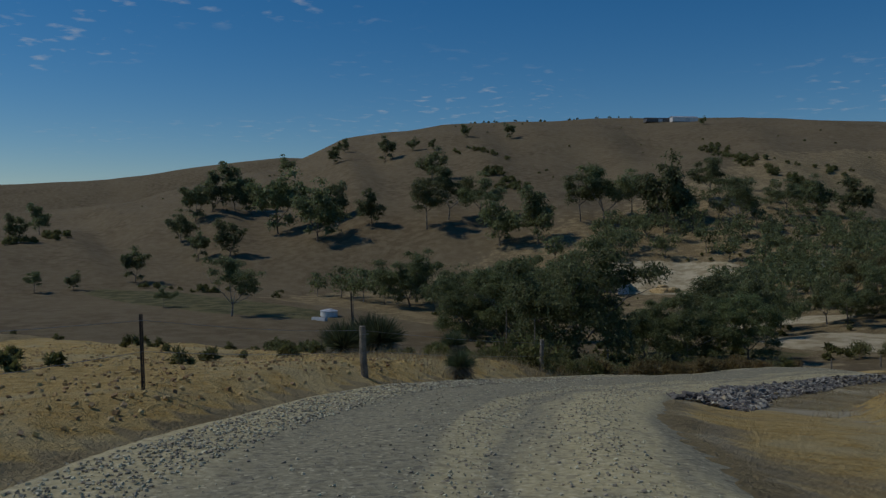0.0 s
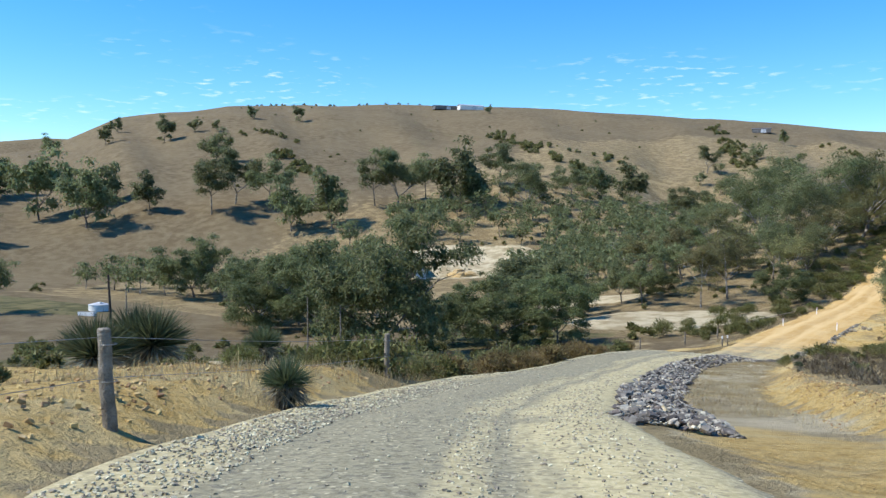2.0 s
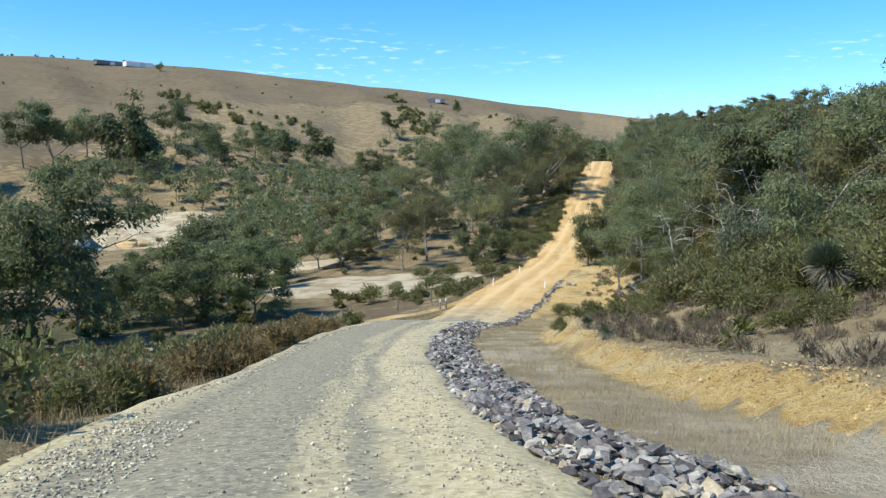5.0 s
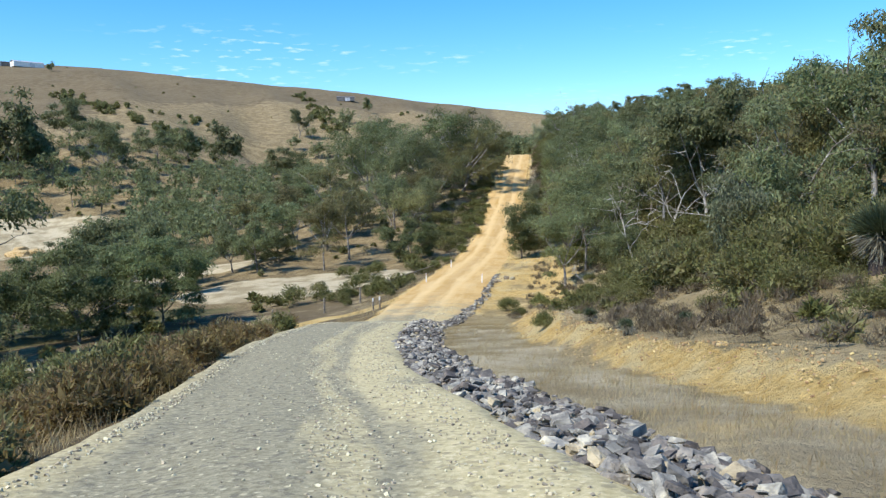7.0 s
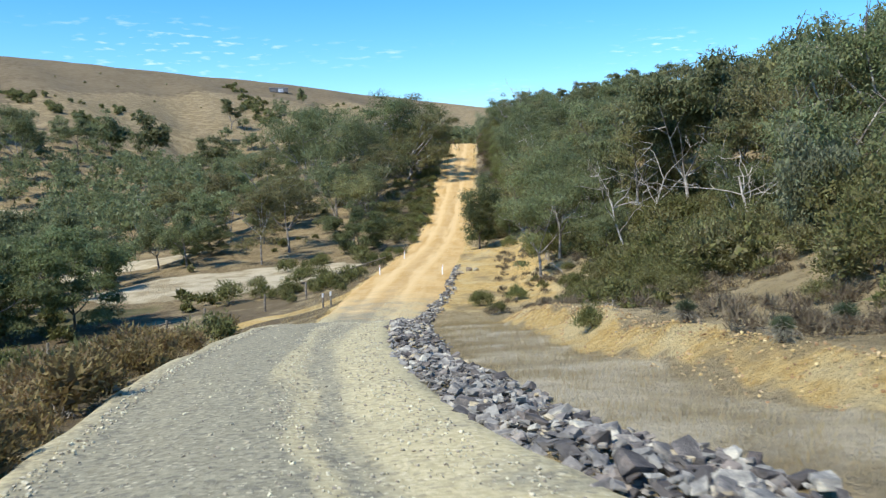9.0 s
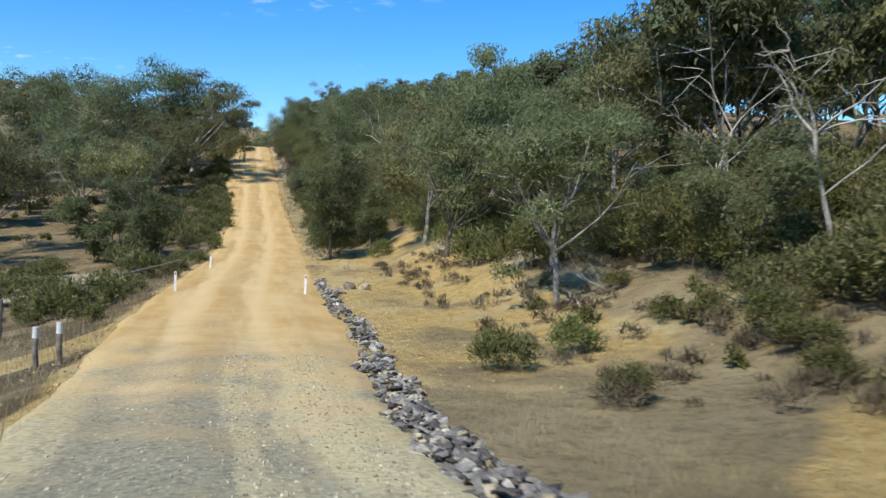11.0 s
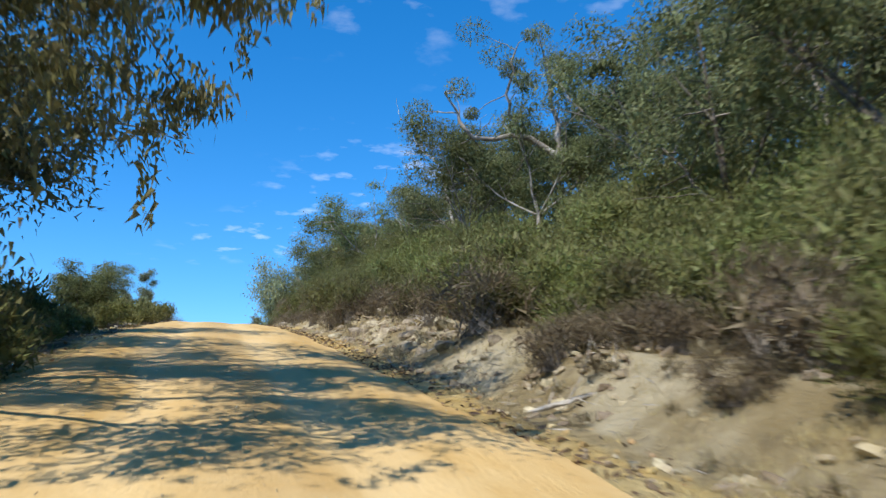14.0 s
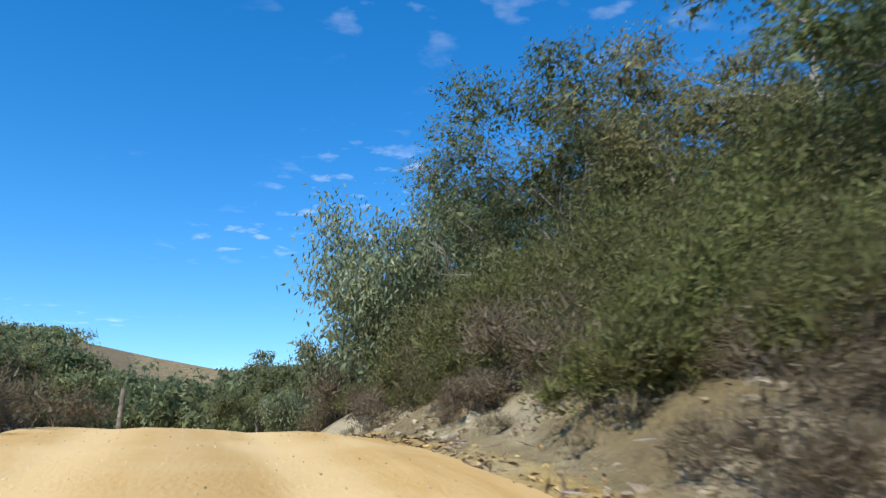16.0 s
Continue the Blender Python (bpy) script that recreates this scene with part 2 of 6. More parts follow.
def material(name, colours, scale=3.0, rough=0.9, bump=0.3, fine=None, islands=0.0, objects=0.0, metal=0.0, bump_scale=None, detail=8, spec=0.3, coords="Object"):
    """Noise between colours (dark, middle, light), with a finer grain and relief. islands, objects: how far single pieces differ in lightness."""
    m = bpy.data.materials.new(name)
    m.use_nodes = True
    n, l = m.node_tree.nodes, m.node_tree.links
    b = n["Principled BSDF"]
    b.inputs["Roughness"].default_value, b.inputs["Metallic"].default_value = rough, metal
    b.inputs["Specular IOR Level"].default_value = spec
    tc = n.new("ShaderNodeTexCoord")
    big, small = n.new("ShaderNodeTexNoise"), n.new("ShaderNodeTexNoise")
    for q, sc in ((big, scale), (small, bump_scale or scale * 9)):
        q.inputs["Scale"].default_value, q.inputs["Detail"].default_value = sc, detail
        l.new(tc.outputs[coords], q.inputs["Vector"])
    mixer = n.new("ShaderNodeMath")
    mixer.operation = "MULTIPLY_ADD"
    l.new(small.outputs["Fac"], mixer.inputs[0])
    mixer.inputs[1].default_value = 0.45
    sub = n.new("ShaderNodeMath")
    sub.operation = "MULTIPLY_ADD"
    l.new(big.outputs["Fac"], sub.inputs[0])
    sub.inputs[1].default_value, sub.inputs[2].default_value = 1.3, -0.38
    l.new(sub.outputs[0], mixer.inputs[2])
    fac = mixer.outputs[0]
    cr = n.new("ShaderNodeValToRGB")
    el = cr.color_ramp.elements
    el[0].position, el[1].position = 0.25, 0.8
    el[0].color, el[1].color = (*colours[0], 1), (*colours[-1], 1)
    if len(colours) > 2:
        mid = el.new(0.52)
        mid.color = (*colours[1], 1)
    l.new(fac, cr.inputs[0])
    out = cr.outputs[0]
    for amount, node, socket in ((islands, "ShaderNodeNewGeometry", "Random Per Island"), (objects, "ShaderNodeObjectInfo", "Random")):
        if amount:
            g, hs, mr = n.new(node), n.new("ShaderNodeHueSaturation"), n.new("ShaderNodeMapRange")
            mr.inputs["To Min"].default_value, mr.inputs["To Max"].default_value = 1 - amount, 1 + amount
            l.new(g.outputs[socket], mr.inputs["Value"])
            l.new(mr.outputs[0], hs.inputs["Value"])
            hm = n.new("ShaderNodeMapRange")
            hm.inputs["To Min"].default_value, hm.inputs["To Max"].default_value = 0.5 - 0.05 * amount, 0.5 + 0.05 * amount
            l.new(g.outputs[socket], hm.inputs["Value"])
            l.new(hm.outputs[0], hs.inputs["Hue"])
            l.new(out, hs.inputs["Color"])
            out = hs.outputs[0]
    l.new(out, b.inputs["Base Color"])
    if bump:
        bp = n.new("ShaderNodeBump")
        bp.inputs["Strength"].default_value, bp.inputs["Distance"].default_value = bump, 0.05
        l.new(small.outputs["Fac"], bp.inputs["Height"])
        l.new(bp.outputs[0], b.inputs["Normal"])
    return m


def leaf_material(name, colours, islands=0.35, objects=0.22, through_light=0.4):
    m = material(name, colours, scale=0.6, rough=0.55, bump=0, islands=islands, objects=objects, spec=0.25)
    n, l = m.node_tree.nodes, m.node_tree.links
    b = n["Principled BSDF"]
    tr, ms = n.new("ShaderNodeBsdfTranslucent"), n.new("ShaderNodeMixShader")
    l.new(b.inputs["Base Color"].links[0].from_socket, tr.inputs[0])
    ms.inputs[0].default_value = through_light
    out = n["Material Output"]
    l.new(b.outputs[0], ms.inputs[1])
    l.new(tr.outputs[0], ms.inputs[2])
    l.new(ms.outputs[0], out.inputs[0])
    return m


M_LEAF = leaf_material("gum leaves", [(0.128, 0.146, 0.062), (0.19, 0.209, 0.094), (0.258, 0.274, 0.14)], through_light=0.48)
M_LEAF_GREEN = leaf_material("bright gum leaves", [(0.112, 0.134, 0.053), (0.170, 0.194, 0.082), (0.232, 0.253, 0.122)], through_light=0.48)
M_LEAF_RUST = leaf_material("rusty gum leaves", [(0.15, 0.148, 0.06), (0.222, 0.208, 0.088), (0.285, 0.255, 0.12)], through_light=0.48)
M_LEAF_GREY = leaf_material("grey-green leaves", [(0.16, 0.175, 0.095), (0.24, 0.26, 0.145), (0.33, 0.345, 0.21)])
M_SCRUB = leaf_material("scrub leaves", [(0.13, 0.14, 0.042), (0.195, 0.195, 0.068), (0.255, 0.24, 0.11)], islands=0.4)
M_HEATH = leaf_material("heath sprigs", [(0.150, 0.136, 0.062), (0.172, 0.178, 0.062), (0.190, 0.220, 0.066)], islands=0.35)
M_SCRUB_DRY = leaf_material("dry scrub", [(0.13, 0.10, 0.06), (0.20, 0.16, 0.10), (0.28, 0.23, 0.15)], islands=0.3)
M_SCRUB_RED = leaf_material("russet scrub", [(0.15, 0.115, 0.048), (0.225, 0.165, 0.066), (0.30, 0.21, 0.10)], islands=0.35)
M_SPIKE = leaf_material("grass tree blades", [(0.06, 0.082, 0.040), (0.105, 0.132, 0.065), (0.165, 0.185, 0.10)])
M_SKIRT = leaf_material("dead grass tree skirt", [(0.20, 0.18, 0.13), (0.30, 0.28, 0.21), (0.42, 0.40, 0.32)])
M_STRAW = leaf_material("dry grass", [(0.34, 0.26, 0.12), (0.46, 0.37, 0.19), (0.58, 0.49, 0.28)], islands=0.25)
M_BARK = material("gum bark", [(0.07, 0.058, 0.046), (0.17, 0.148, 0.12), (0.38, 0.35, 0.30)], scale=1.3, bump=0.5, objects=0.25)
M_LITTER = material("shed bark and leaves", [(0.07, 0.048, 0.032), (0.14, 0.095, 0.06), (0.23, 0.165, 0.11)], scale=8, bump=0.2, islands=0.4)
M_PALE_BARK = material("pale smooth bark", [(0.12, 0.10, 0.085), (0.25, 0.23, 0.20), (0.52, 0.50, 0.46)], scale=1.9, bump=0.25, objects=0.12)
M_DEAD = material("weathered dead wood", [(0.26, 0.23, 0.19), (0.42, 0.38, 0.32), (0.60, 0.56, 0.50)], scale=4, bump=0.5)
M_POST = material("weathered fence timber", [(0.12, 0.10, 0.075), (0.23, 0.20, 0.155), (0.36, 0.32, 0.26)], scale=6, bump=0.6)
M_IRON = material("rusted dark iron", [(0.035, 0.030, 0.028), (0.075, 0.06, 0.05), (0.14, 0.10, 0.075)], scale=20, rough=0.7, bump=0.2, metal=0.5)
M_WIRE = material("galvanised wire", [(0.25, 0.25, 0.24), (0.36, 0.36, 0.35)], scale=20, rough=0.5, bump=0, metal=0.8)
M_WHITE = material("white guide post plastic", [(0.68, 0.68, 0.66), (0.80, 0.80, 0.78), (0.86, 0.86, 0.84)], scale=5, rough=0.45, bump=0.05)
M_RED = material("red reflector", [(0.32, 0.02, 0.02), (0.5, 0.03, 0.03)], scale=30, rough=0.2, bump=0)
M_ROCK = material("blue-grey quarry rock", [(0.105, 0.100, 0.09), (0.205, 0.192, 0.17), (0.43, 0.38, 0.30)], scale=2.2, bump=0.5, spec=0.12, objects=0.6)
M_ROCK_MIX = material("grey quarry rock", [(0.105, 0.100, 0.09), (0.205, 0.192, 0.17), (0.43, 0.38, 0.30)], scale=3, bump=0.5, spec=0.12, islands=0.65)
M_ROCK_TAN = material("pale tan rock", [(0.20, 0.16, 0.105), (0.36, 0.295, 0.195), (0.54, 0.46, 0.33)], scale=3, bump=0.6, objects=0.25)
M_LEDGE = material("cream sandstone", [(0.22, 0.175, 0.115), (0.37, 0.315, 0.22), (0.56, 0.49, 0.36)], scale=3.5, bump=0.7, objects=0.25)
M_RUBBLE = material("broken pale sandstone", [(0.17, 0.132, 0.085), (0.30, 0.243, 0.16), (0.47, 0.40, 0.285)], scale=3, bump=0.5, islands=0.35)
M_PEBBLE = material("road gravel stones", [(0.29, 0.262, 0.185), (0.43, 0.39, 0.275), (0.57, 0.505, 0.355)], scale=4, bump=0.3, islands=0.45)
M_CLOD = material("clay clods", [(0.32, 0.205, 0.085), (0.46, 0.32, 0.15), (0.56, 0.43, 0.25)], scale=4, bump=0.4, islands=0.35)
M_SHED = material("weathered grey shed iron", [(0.10, 0.095, 0.09), (0.17, 0.16, 0.15), (0.24, 0.225, 0.21)], scale=1.5, rough=0.6, bump=0.1, metal=0.3)
M_ROOF = material("galvanised roofing", [(0.42, 0.43, 0.44), (0.58, 0.59, 0.60), (0.70, 0.70, 0.70)], scale=1.5, rough=0.5, bump=0.1, metal=0.3)
M_PAINT = material("off-white paint", [(0.60, 0.60, 0.57), (0.74, 0.74, 0.71), (0.82, 0.82, 0.80)], scale=2, rough=0.6, bump=0.05)


def node_tools(m):
    n, l = m.node_tree.nodes, m.node_tree.links

    def noise_of(vec, scale, detail=8, rough=0.6):
        q = n.new("ShaderNodeTexNoise")
        q.inputs["Scale"].default_value, q.inputs["Detail"].default_value, q.inputs["Roughness"].default_value = scale, detail, rough
        l.new(vec, q.inputs["Vector"])
        return q.outputs["Fac"]

    def calc(op, a, b=None, clamp=False, c=None):
        q = n.new("ShaderNodeMath")
        q.operation, q.use_clamp = op, clamp
        for k, v in enumerate((a, b, c)):
            if v is None:
                continue
            if isinstance(v, (int, float)):
                q.inputs[k].default_value = v
            else:
                l.new(v, q.inputs[k])
        return q.outputs[0]

    def mix(f, a, b):
        q = n.new("ShaderNodeMixRGB")
        for k, v in enumerate((f, a, b)):
            if isinstance(v, (int, float)):
                q.inputs[k].default_value = v
            elif isinstance(v, tuple):
                q.inputs[k].default_value = (*v, 1)
            else:
                l.new(v, q.inputs[k])
        return q.outputs[0]

    def step(v, a, b):
        q = n.new("ShaderNodeMapRange")
        q.interpolation_type = "SMOOTHSTEP"
        q.inputs["From Min"].default_value, q.inputs["From Max"].default_value = a, b
        l.new(v, q.inputs["Value"])
        return q.outputs[0]

    return n, l, noise_of, calc, mix, step


def ground_material():
    """Dry grass, bare orange clay, pale washed clay and leaf litter; the weights of each are laid on the sheet as attributes."""
    m = bpy.data.materials.new("dry paddock ground")
    m.use_nodes = True
    n, l, noise_of, calc, mix, step = node_tools(m)
    b = n["Principled BSDF"]
    b.inputs["Roughness"].default_value, b.inputs["Specular IOR Level"].default_value = 0.95, 0.1
    v = n.new("ShaderNodeTexCoord").outputs["Object"]
    broad, mid, fine, grit = noise_of(v, 0.035, 6), noise_of(v, 0.45, 8), noise_of(v, 4.0, 8, 0.7), noise_of(v, 22.0, 4, 0.7)

    def weight(name):
        q = n.new("ShaderNodeAttribute")
        q.attribute_name = name
        return q.outputs["Fac"]

    straw = mix(step(broad, 0.35, 0.65), (0.135, 0.102, 0.057), (0.175, 0.136, 0.078))
    straw = mix(step(mid, 0.38, 0.66), straw, (0.205, 0.164, 0.098))
    straw = mix(calc("MULTIPLY", step(fine, 0.52, 0.68), 0.5), straw, (0.115, 0.09, 0.057))
    clay = mix(step(fine, 0.35, 0.62), (0.50, 0.33, 0.108), (0.65, 0.475, 0.195))
    clay = mix(step(mid, 0.5, 0.62), clay, (0.60, 0.475, 0.235))
    clay = mix(calc("MULTIPLY", step(grit, 0.54, 0.66), 0.65), clay, (0.27, 0.215, 0.12))
    pale = mix(step(mid, 0.36, 0.62), (0.34, 0.278, 0.165), (0.56, 0.485, 0.325))
    pale = mix(calc("MULTIPLY", step(fine, 0.52, 0.68), 0.6), pale, (0.34, 0.28, 0.175))
    litter = mix(step(fine, 0.38, 0.62), (0.135, 0.10, 0.050), (0.29, 0.225, 0.122))
    litter = mix(calc("MULTIPLY", step(mid, 0.46, 0.6), 0.6), litter, (0.36, 0.285, 0.155))
    litter = mix(calc("MULTIPLY", step(grit, 0.56, 0.66), 0.6), litter, (0.36, 0.31, 0.24))
    green = mix(step(mid, 0.4, 0.6), (0.085, 0.085, 0.04), (0.17, 0.15, 0.072))
    near = mix(step(mid, 0.36, 0.62), (0.30, 0.235, 0.122), (0.43, 0.345, 0.19))
    near = mix(calc("MULTIPLY", step(fine, 0.5, 0.62), 0.75), near, (0.215, 0.168, 0.092))
    near = mix(calc("MULTIPLY", step(grit, 0.56, 0.66), 0.55), near, (0.43, 0.36, 0.22))
    out = straw
    for name, colour in (("verge", near), ("litter", litter), ("green", green), ("pale", pale), ("clay", clay)):
        w = calc("MULTIPLY_ADD", calc("SUBTRACT", mid, 0.5), 1.1, True, weight(name))
        out = mix(step(w, 0.38, 0.62), out, colour)
    l.new(out, b.inputs["Base Color"])
    bp = n.new("ShaderNodeBump")
    bp.inputs["Strength"].default_value, bp.inputs["Distance"].default_value = 1.0, 0.16
    lumps = noise_of(v, 1.7, 5, 0.55)
    l.new(calc("ADD", calc("MULTIPLY", lumps, 1.3), calc("ADD", fine, calc("MULTIPLY", grit, 0.5))), bp.inputs["Height"])
    l.new(bp.outputs[0], b.inputs["Normal"])
    return m


def road_material():
    """Grey crushed rock with wheel tracks and cream loose gravel between, giving way to yellow clay; u runs across, v along, in metres."""
    m = bpy.data.materials.new("unsealed road surface")
    m.use_nodes = True
    n, l, noise_of, calc, mix, step = node_tools(m)
    b = n["Principled BSDF"]
    b.inputs["Roughness"].default_value, b.inputs["Specular IOR Level"].default_value = 0.95, 0.1
    tc = n.new("ShaderNodeTexCoord")
    v, uv = tc.outputs["Object"], n.new("ShaderNodeUVMap")
    sp = n.new("ShaderNodeSeparateXYZ")
    l.new(uv.outputs[0], sp.inputs[0])
    across, along = sp.outputs[0], sp.outputs[1]
    stretch = n.new("ShaderNodeMapping")
    stretch.inputs["Scale"].default_value = (1.0, 0.12, 1.0)
    l.new(uv.outputs[0], stretch.inputs[0])
    streak, mid, fine, grit = noise_of(stretch.outputs[0], 1.4, 5), noise_of(v, 0.7, 6), noise_of(v, 15.0, 6, 0.7), noise_of(v, 75.0, 3, 0.75)
    wob = calc("MULTIPLY_ADD", streak, 1.4, False, calc("SUBTRACT", across, 0.7))

    def band(centre, half, soft=0.3):
        far = calc("ABSOLUTE", calc("SUBTRACT", wob, centre))
        q = n.new("ShaderNodeMapRange")
        q.interpolation_type = "SMOOTHSTEP"
        q.inputs["From Min"].default_value, q.inputs["From Max"].default_value = half + soft, max(half - soft, 0)
        l.new(far, q.inputs["Value"])
        return q.outputs[0]

    stones = n.new("ShaderNodeTexVoronoi")
    stones.inputs["Scale"].default_value = 17.0
    l.new(v, stones.inputs["Vector"])
    shade = n.new("ShaderNodeSeparateColor")
    l.new(stones.outputs["Color"], shade.inputs[0])
    lump = calc("SUBTRACT", 1.0, calc("MULTIPLY", stones.outputs["Distance"], 1.6), True)
    loud = calc("MULTIPLY", shade.outputs[0], step(lump, 0.2, 0.6))
    grey = mix(step(fine, 0.36, 0.66), (0.205, 0.187, 0.122), (0.335, 0.308, 0.205))
    grey = mix(calc("MULTIPLY", step(loud, 0.55, 0.9), 0.75), grey, (0.56, 0.51, 0.345))
    grey = mix(calc("MULTIPLY", step(shade.outputs[1], 0.72, 0.95), 0.6), grey, (0.115, 0.108, 0.088))
    grey = mix(calc("MULTIPLY", step(grit, 0.55, 0.7), 0.6), grey, (0.47, 0.435, 0.33))
    cream = mix(step(fine, 0.35, 0.65), (0.41, 0.352, 0.188), (0.575, 0.50, 0.295))
    cream = mix(calc("MULTIPLY", step(grit, 0.56, 0.7), 0.6), cream, (0.32, 0.275, 0.17))
    cream = mix(calc("MULTIPLY", step(loud, 0.55, 0.9), 0.5), cream, (0.66, 0.59, 0.40))
    cream = mix(calc("MULTIPLY", step(shade.outputs[1], 0.75, 0.95), 0.55), cream, (0.24, 0.21, 0.135))
    loose = calc("MAXIMUM", calc("MULTIPLY", band(0.42, 0.16, 0.12), 0.8), calc("MAXIMUM", band(1.5, 0.62, 0.2), calc("MULTIPLY", band(-2.1, 0.65), 0.85)))
    loose = calc("MULTIPLY", loose, step(mid, 0.26, 0.46))
    gravel = mix(calc("MULTIPLY", loose, 0.9), grey, cream)
    clay = mix(step(streak, 0.35, 0.65), (0.46, 0.295, 0.105), (0.565, 0.39, 0.17))
    clay = mix(calc("MULTIPLY", step(mid, 0.45, 0.65), 0.4), clay, (0.60, 0.455, 0.24))
    clay = mix(calc("MULTIPLY", step(grit, 0.60, 0.70), 0.35), clay, (0.36, 0.25, 0.13))
    clay = mix(calc("MULTIPLY", step(fine, 0.50, 0.66), 0.22), clay, (0.40, 0.26, 0.105))
    clay = mix(calc("MULTIPLY", calc("MAXIMUM", band(-0.95, 0.3, 0.25), band(0.75, 0.3, 0.25)), 0.6), clay, (0.66, 0.49, 0.25))
    clay = mix(calc("MULTIPLY", band(0.0, 0.3), 0.4), clay, (0.42, 0.29, 0.135))
    change = calc("MULTIPLY_ADD", calc("SUBTRACT", mid, 0.5), 26.0, False, along)
    l.new(mix(step(change, S_DIP - 2.0, S_DIP + 14.0), gravel, clay), b.inputs["Base Color"])
    bp = n.new("ShaderNodeBump")
    bp.inputs["Strength"].default_value, bp.inputs["Distance"].default_value = 0.5, 0.016
    l.new(calc("ADD", calc("ADD", fine, calc("MULTIPLY", loud, 0.7)), calc("MULTIPLY", grit, 0.7)), bp.inputs["Height"])
    l.new(bp.outputs[0], b.inputs["Normal"])
    return m


# ---- building helpers ----


def mesh_of(name, verts, faces, mats, smooth=False, index=None):
    """A mesh from arrays: verts (n,3), faces a list or an (m,k) array."""
    me = bpy.data.meshes.new(name)
    verts = np.asarray(verts, np.float32)
    if isinstance(faces, np.ndarray):
        k = faces.shape[1]
        me.vertices.add(len(verts))
        me.vertices.foreach_set("co", verts.ravel())
        me.loops.add(faces.size)
        me.loops.foreach_set("vertex_index", faces.astype(np.int32).ravel())
        me.polygons.add(len(faces))
        me.polygons.foreach_set("loop_start", np.arange(0, faces.size, k, dtype=np.int32))
        me.update(calc_edges=True)
    else:
        me.from_pydata(verts.tolist(), [], faces)
    for m in mats if isinstance(mats, (list, tuple)) else [mats]:
        me.materials.append(m)
    if index is not None:
        me.polygons.foreach_set("material_index", np.asarray(index, np.int32))
    me.polygons.foreach_set("use_smooth", np.full(len(me.polygons), smooth))
    me.validate()
    me.update()
    return me


def part_of(name, me, parent, label=""):
    ob = new(name, me)
    ob.parent = parent
    return tagged(ob, label)


def part(name, bm, mat, parent, label="", smooth=False):
    me = bpy.data.meshes.new(name)
    bm.to_mesh(me)
    bm.free()
    me.materials.append(mat)
    if smooth:
        me.polygons.foreach_set("use_smooth", np.ones(len(me.polygons), bool))
    return part_of(name, me, parent, label)


def root(name, x, y, z, turn, label, category, group="", kind=""):
    ob = new(name)
    ob.empty_display_size = 0.3
    ob.matrix_world = pose(x, y, z, 0, 0, turn)
    return tagged(ob, label, category, group, kind)


def height(x, y):
    return float(land(x, y)[0])


def box_bm(sx, sy, sz, at=(0, 0, 0), bevel=0.0):
    bm = bmesh.new()
    bmesh.ops.create_cube(bm, size=1, matrix=Matrix.Translation(at) @ Matrix.Diagonal((sx, sy, sz, 1)))
    if bevel:
        bmesh.ops.bevel(bm, geom=bm.edges[:], offset=bevel, segments=2, affect="EDGES")
    return bm


class Tubes:
    """Tapered tubes along paths, gathered into one mesh."""

    def __init__(self):
        self.v, self.f, self.n = [], [], 0

    def add(self, points, radii, sides=6):
        p = np.asarray(points, float)
        t = np.gradient(p, axis=0)
        t /= np.linalg.norm(t, axis=1)[:, None] + 1e-9
        ref = np.where(np.abs(t[:, 2:3]) > 0.9, [[1.0, 0, 0]], [[0, 0, 1.0]])
        a = np.cross(t, ref)
        a /= np.linalg.norm(a, axis=1)[:, None] + 1e-9
        b = np.cross(t, a)
        ang = np.arange(sides) * 2 * math.pi / sides
        ring = p[:, None] + np.asarray(radii, float)[:, None, None] * (np.cos(ang)[None, :, None] * a[:, None] + np.sin(ang)[None, :, None] * b[:, None])
        self.v.append(ring.reshape(-1, 3))
        m = len(p)
        i, j = np.meshgrid(np.arange(m - 1), np.arange(sides), indexing="ij")
        q = np.stack([i * sides + j, i * sides + (j + 1) % sides, (i + 1) * sides + (j + 1) % sides, (i + 1) * sides + j], -1).reshape(-1, 4)
        self.f.append(q + self.n)
        self.n += m * sides

    def mesh(self, name, mats):
        return mesh_of(name, np.vstack(self.v), np.vstack(self.f), mats, smooth=True)


def blades(centres, along, length, width, rng):
    """Leaf-shaped quads (points: base, two sides, tip) at the centres, pointing along."""
    n = len(centres)
    along = along / (np.linalg.norm(along, axis=1)[:, None] + 1e-9)
    side = np.cross(along, rng.normal(size=(n, 3)))
    side /= np.linalg.norm(side, axis=1)[:, None] + 1e-9
    L, W = np.asarray(length).reshape(-1, 1), np.asarray(width).reshape(-1, 1)
    v = np.stack([centres, centres + along * L * 0.42 + side * W * 0.5, centres + along * L, centres + along * L * 0.42 - side * W * 0.5], 1)
    return v.reshape(-1, 3), np.arange(4 * n).reshape(-1, 4)


def sprays(centres, along, out, length, width, rng, loose=0.55):
    """Slim three-cornered leaves pointing along, their faces turned roughly the way out."""
    n = len(centres)
    along = along / (np.linalg.norm(along, axis=1)[:, None] + 1e-9)
    side = np.cross(along, out + loose * rng.normal(size=(n, 3)))
    side /= np.linalg.norm(side, axis=1)[:, None] + 1e-9
    L, W = np.asarray(length).reshape(-1, 1), np.asarray(width).reshape(-1, 1)
    v = np.stack([centres - along * L * 0.3 + side * W * 0.5, centres - along * L * 0.3 - side * W * 0.5, centres + along * L * 0.7], 1)
    return v.reshape(-1, 3), np.arange(3 * n).reshape(-1, 3)


# ---- ground ----


def spaced(*stretches):
    out = [np.arange(a, b, st) for a, b, st in stretches]
    return np.unique(np.round(np.concatenate(out), 3))


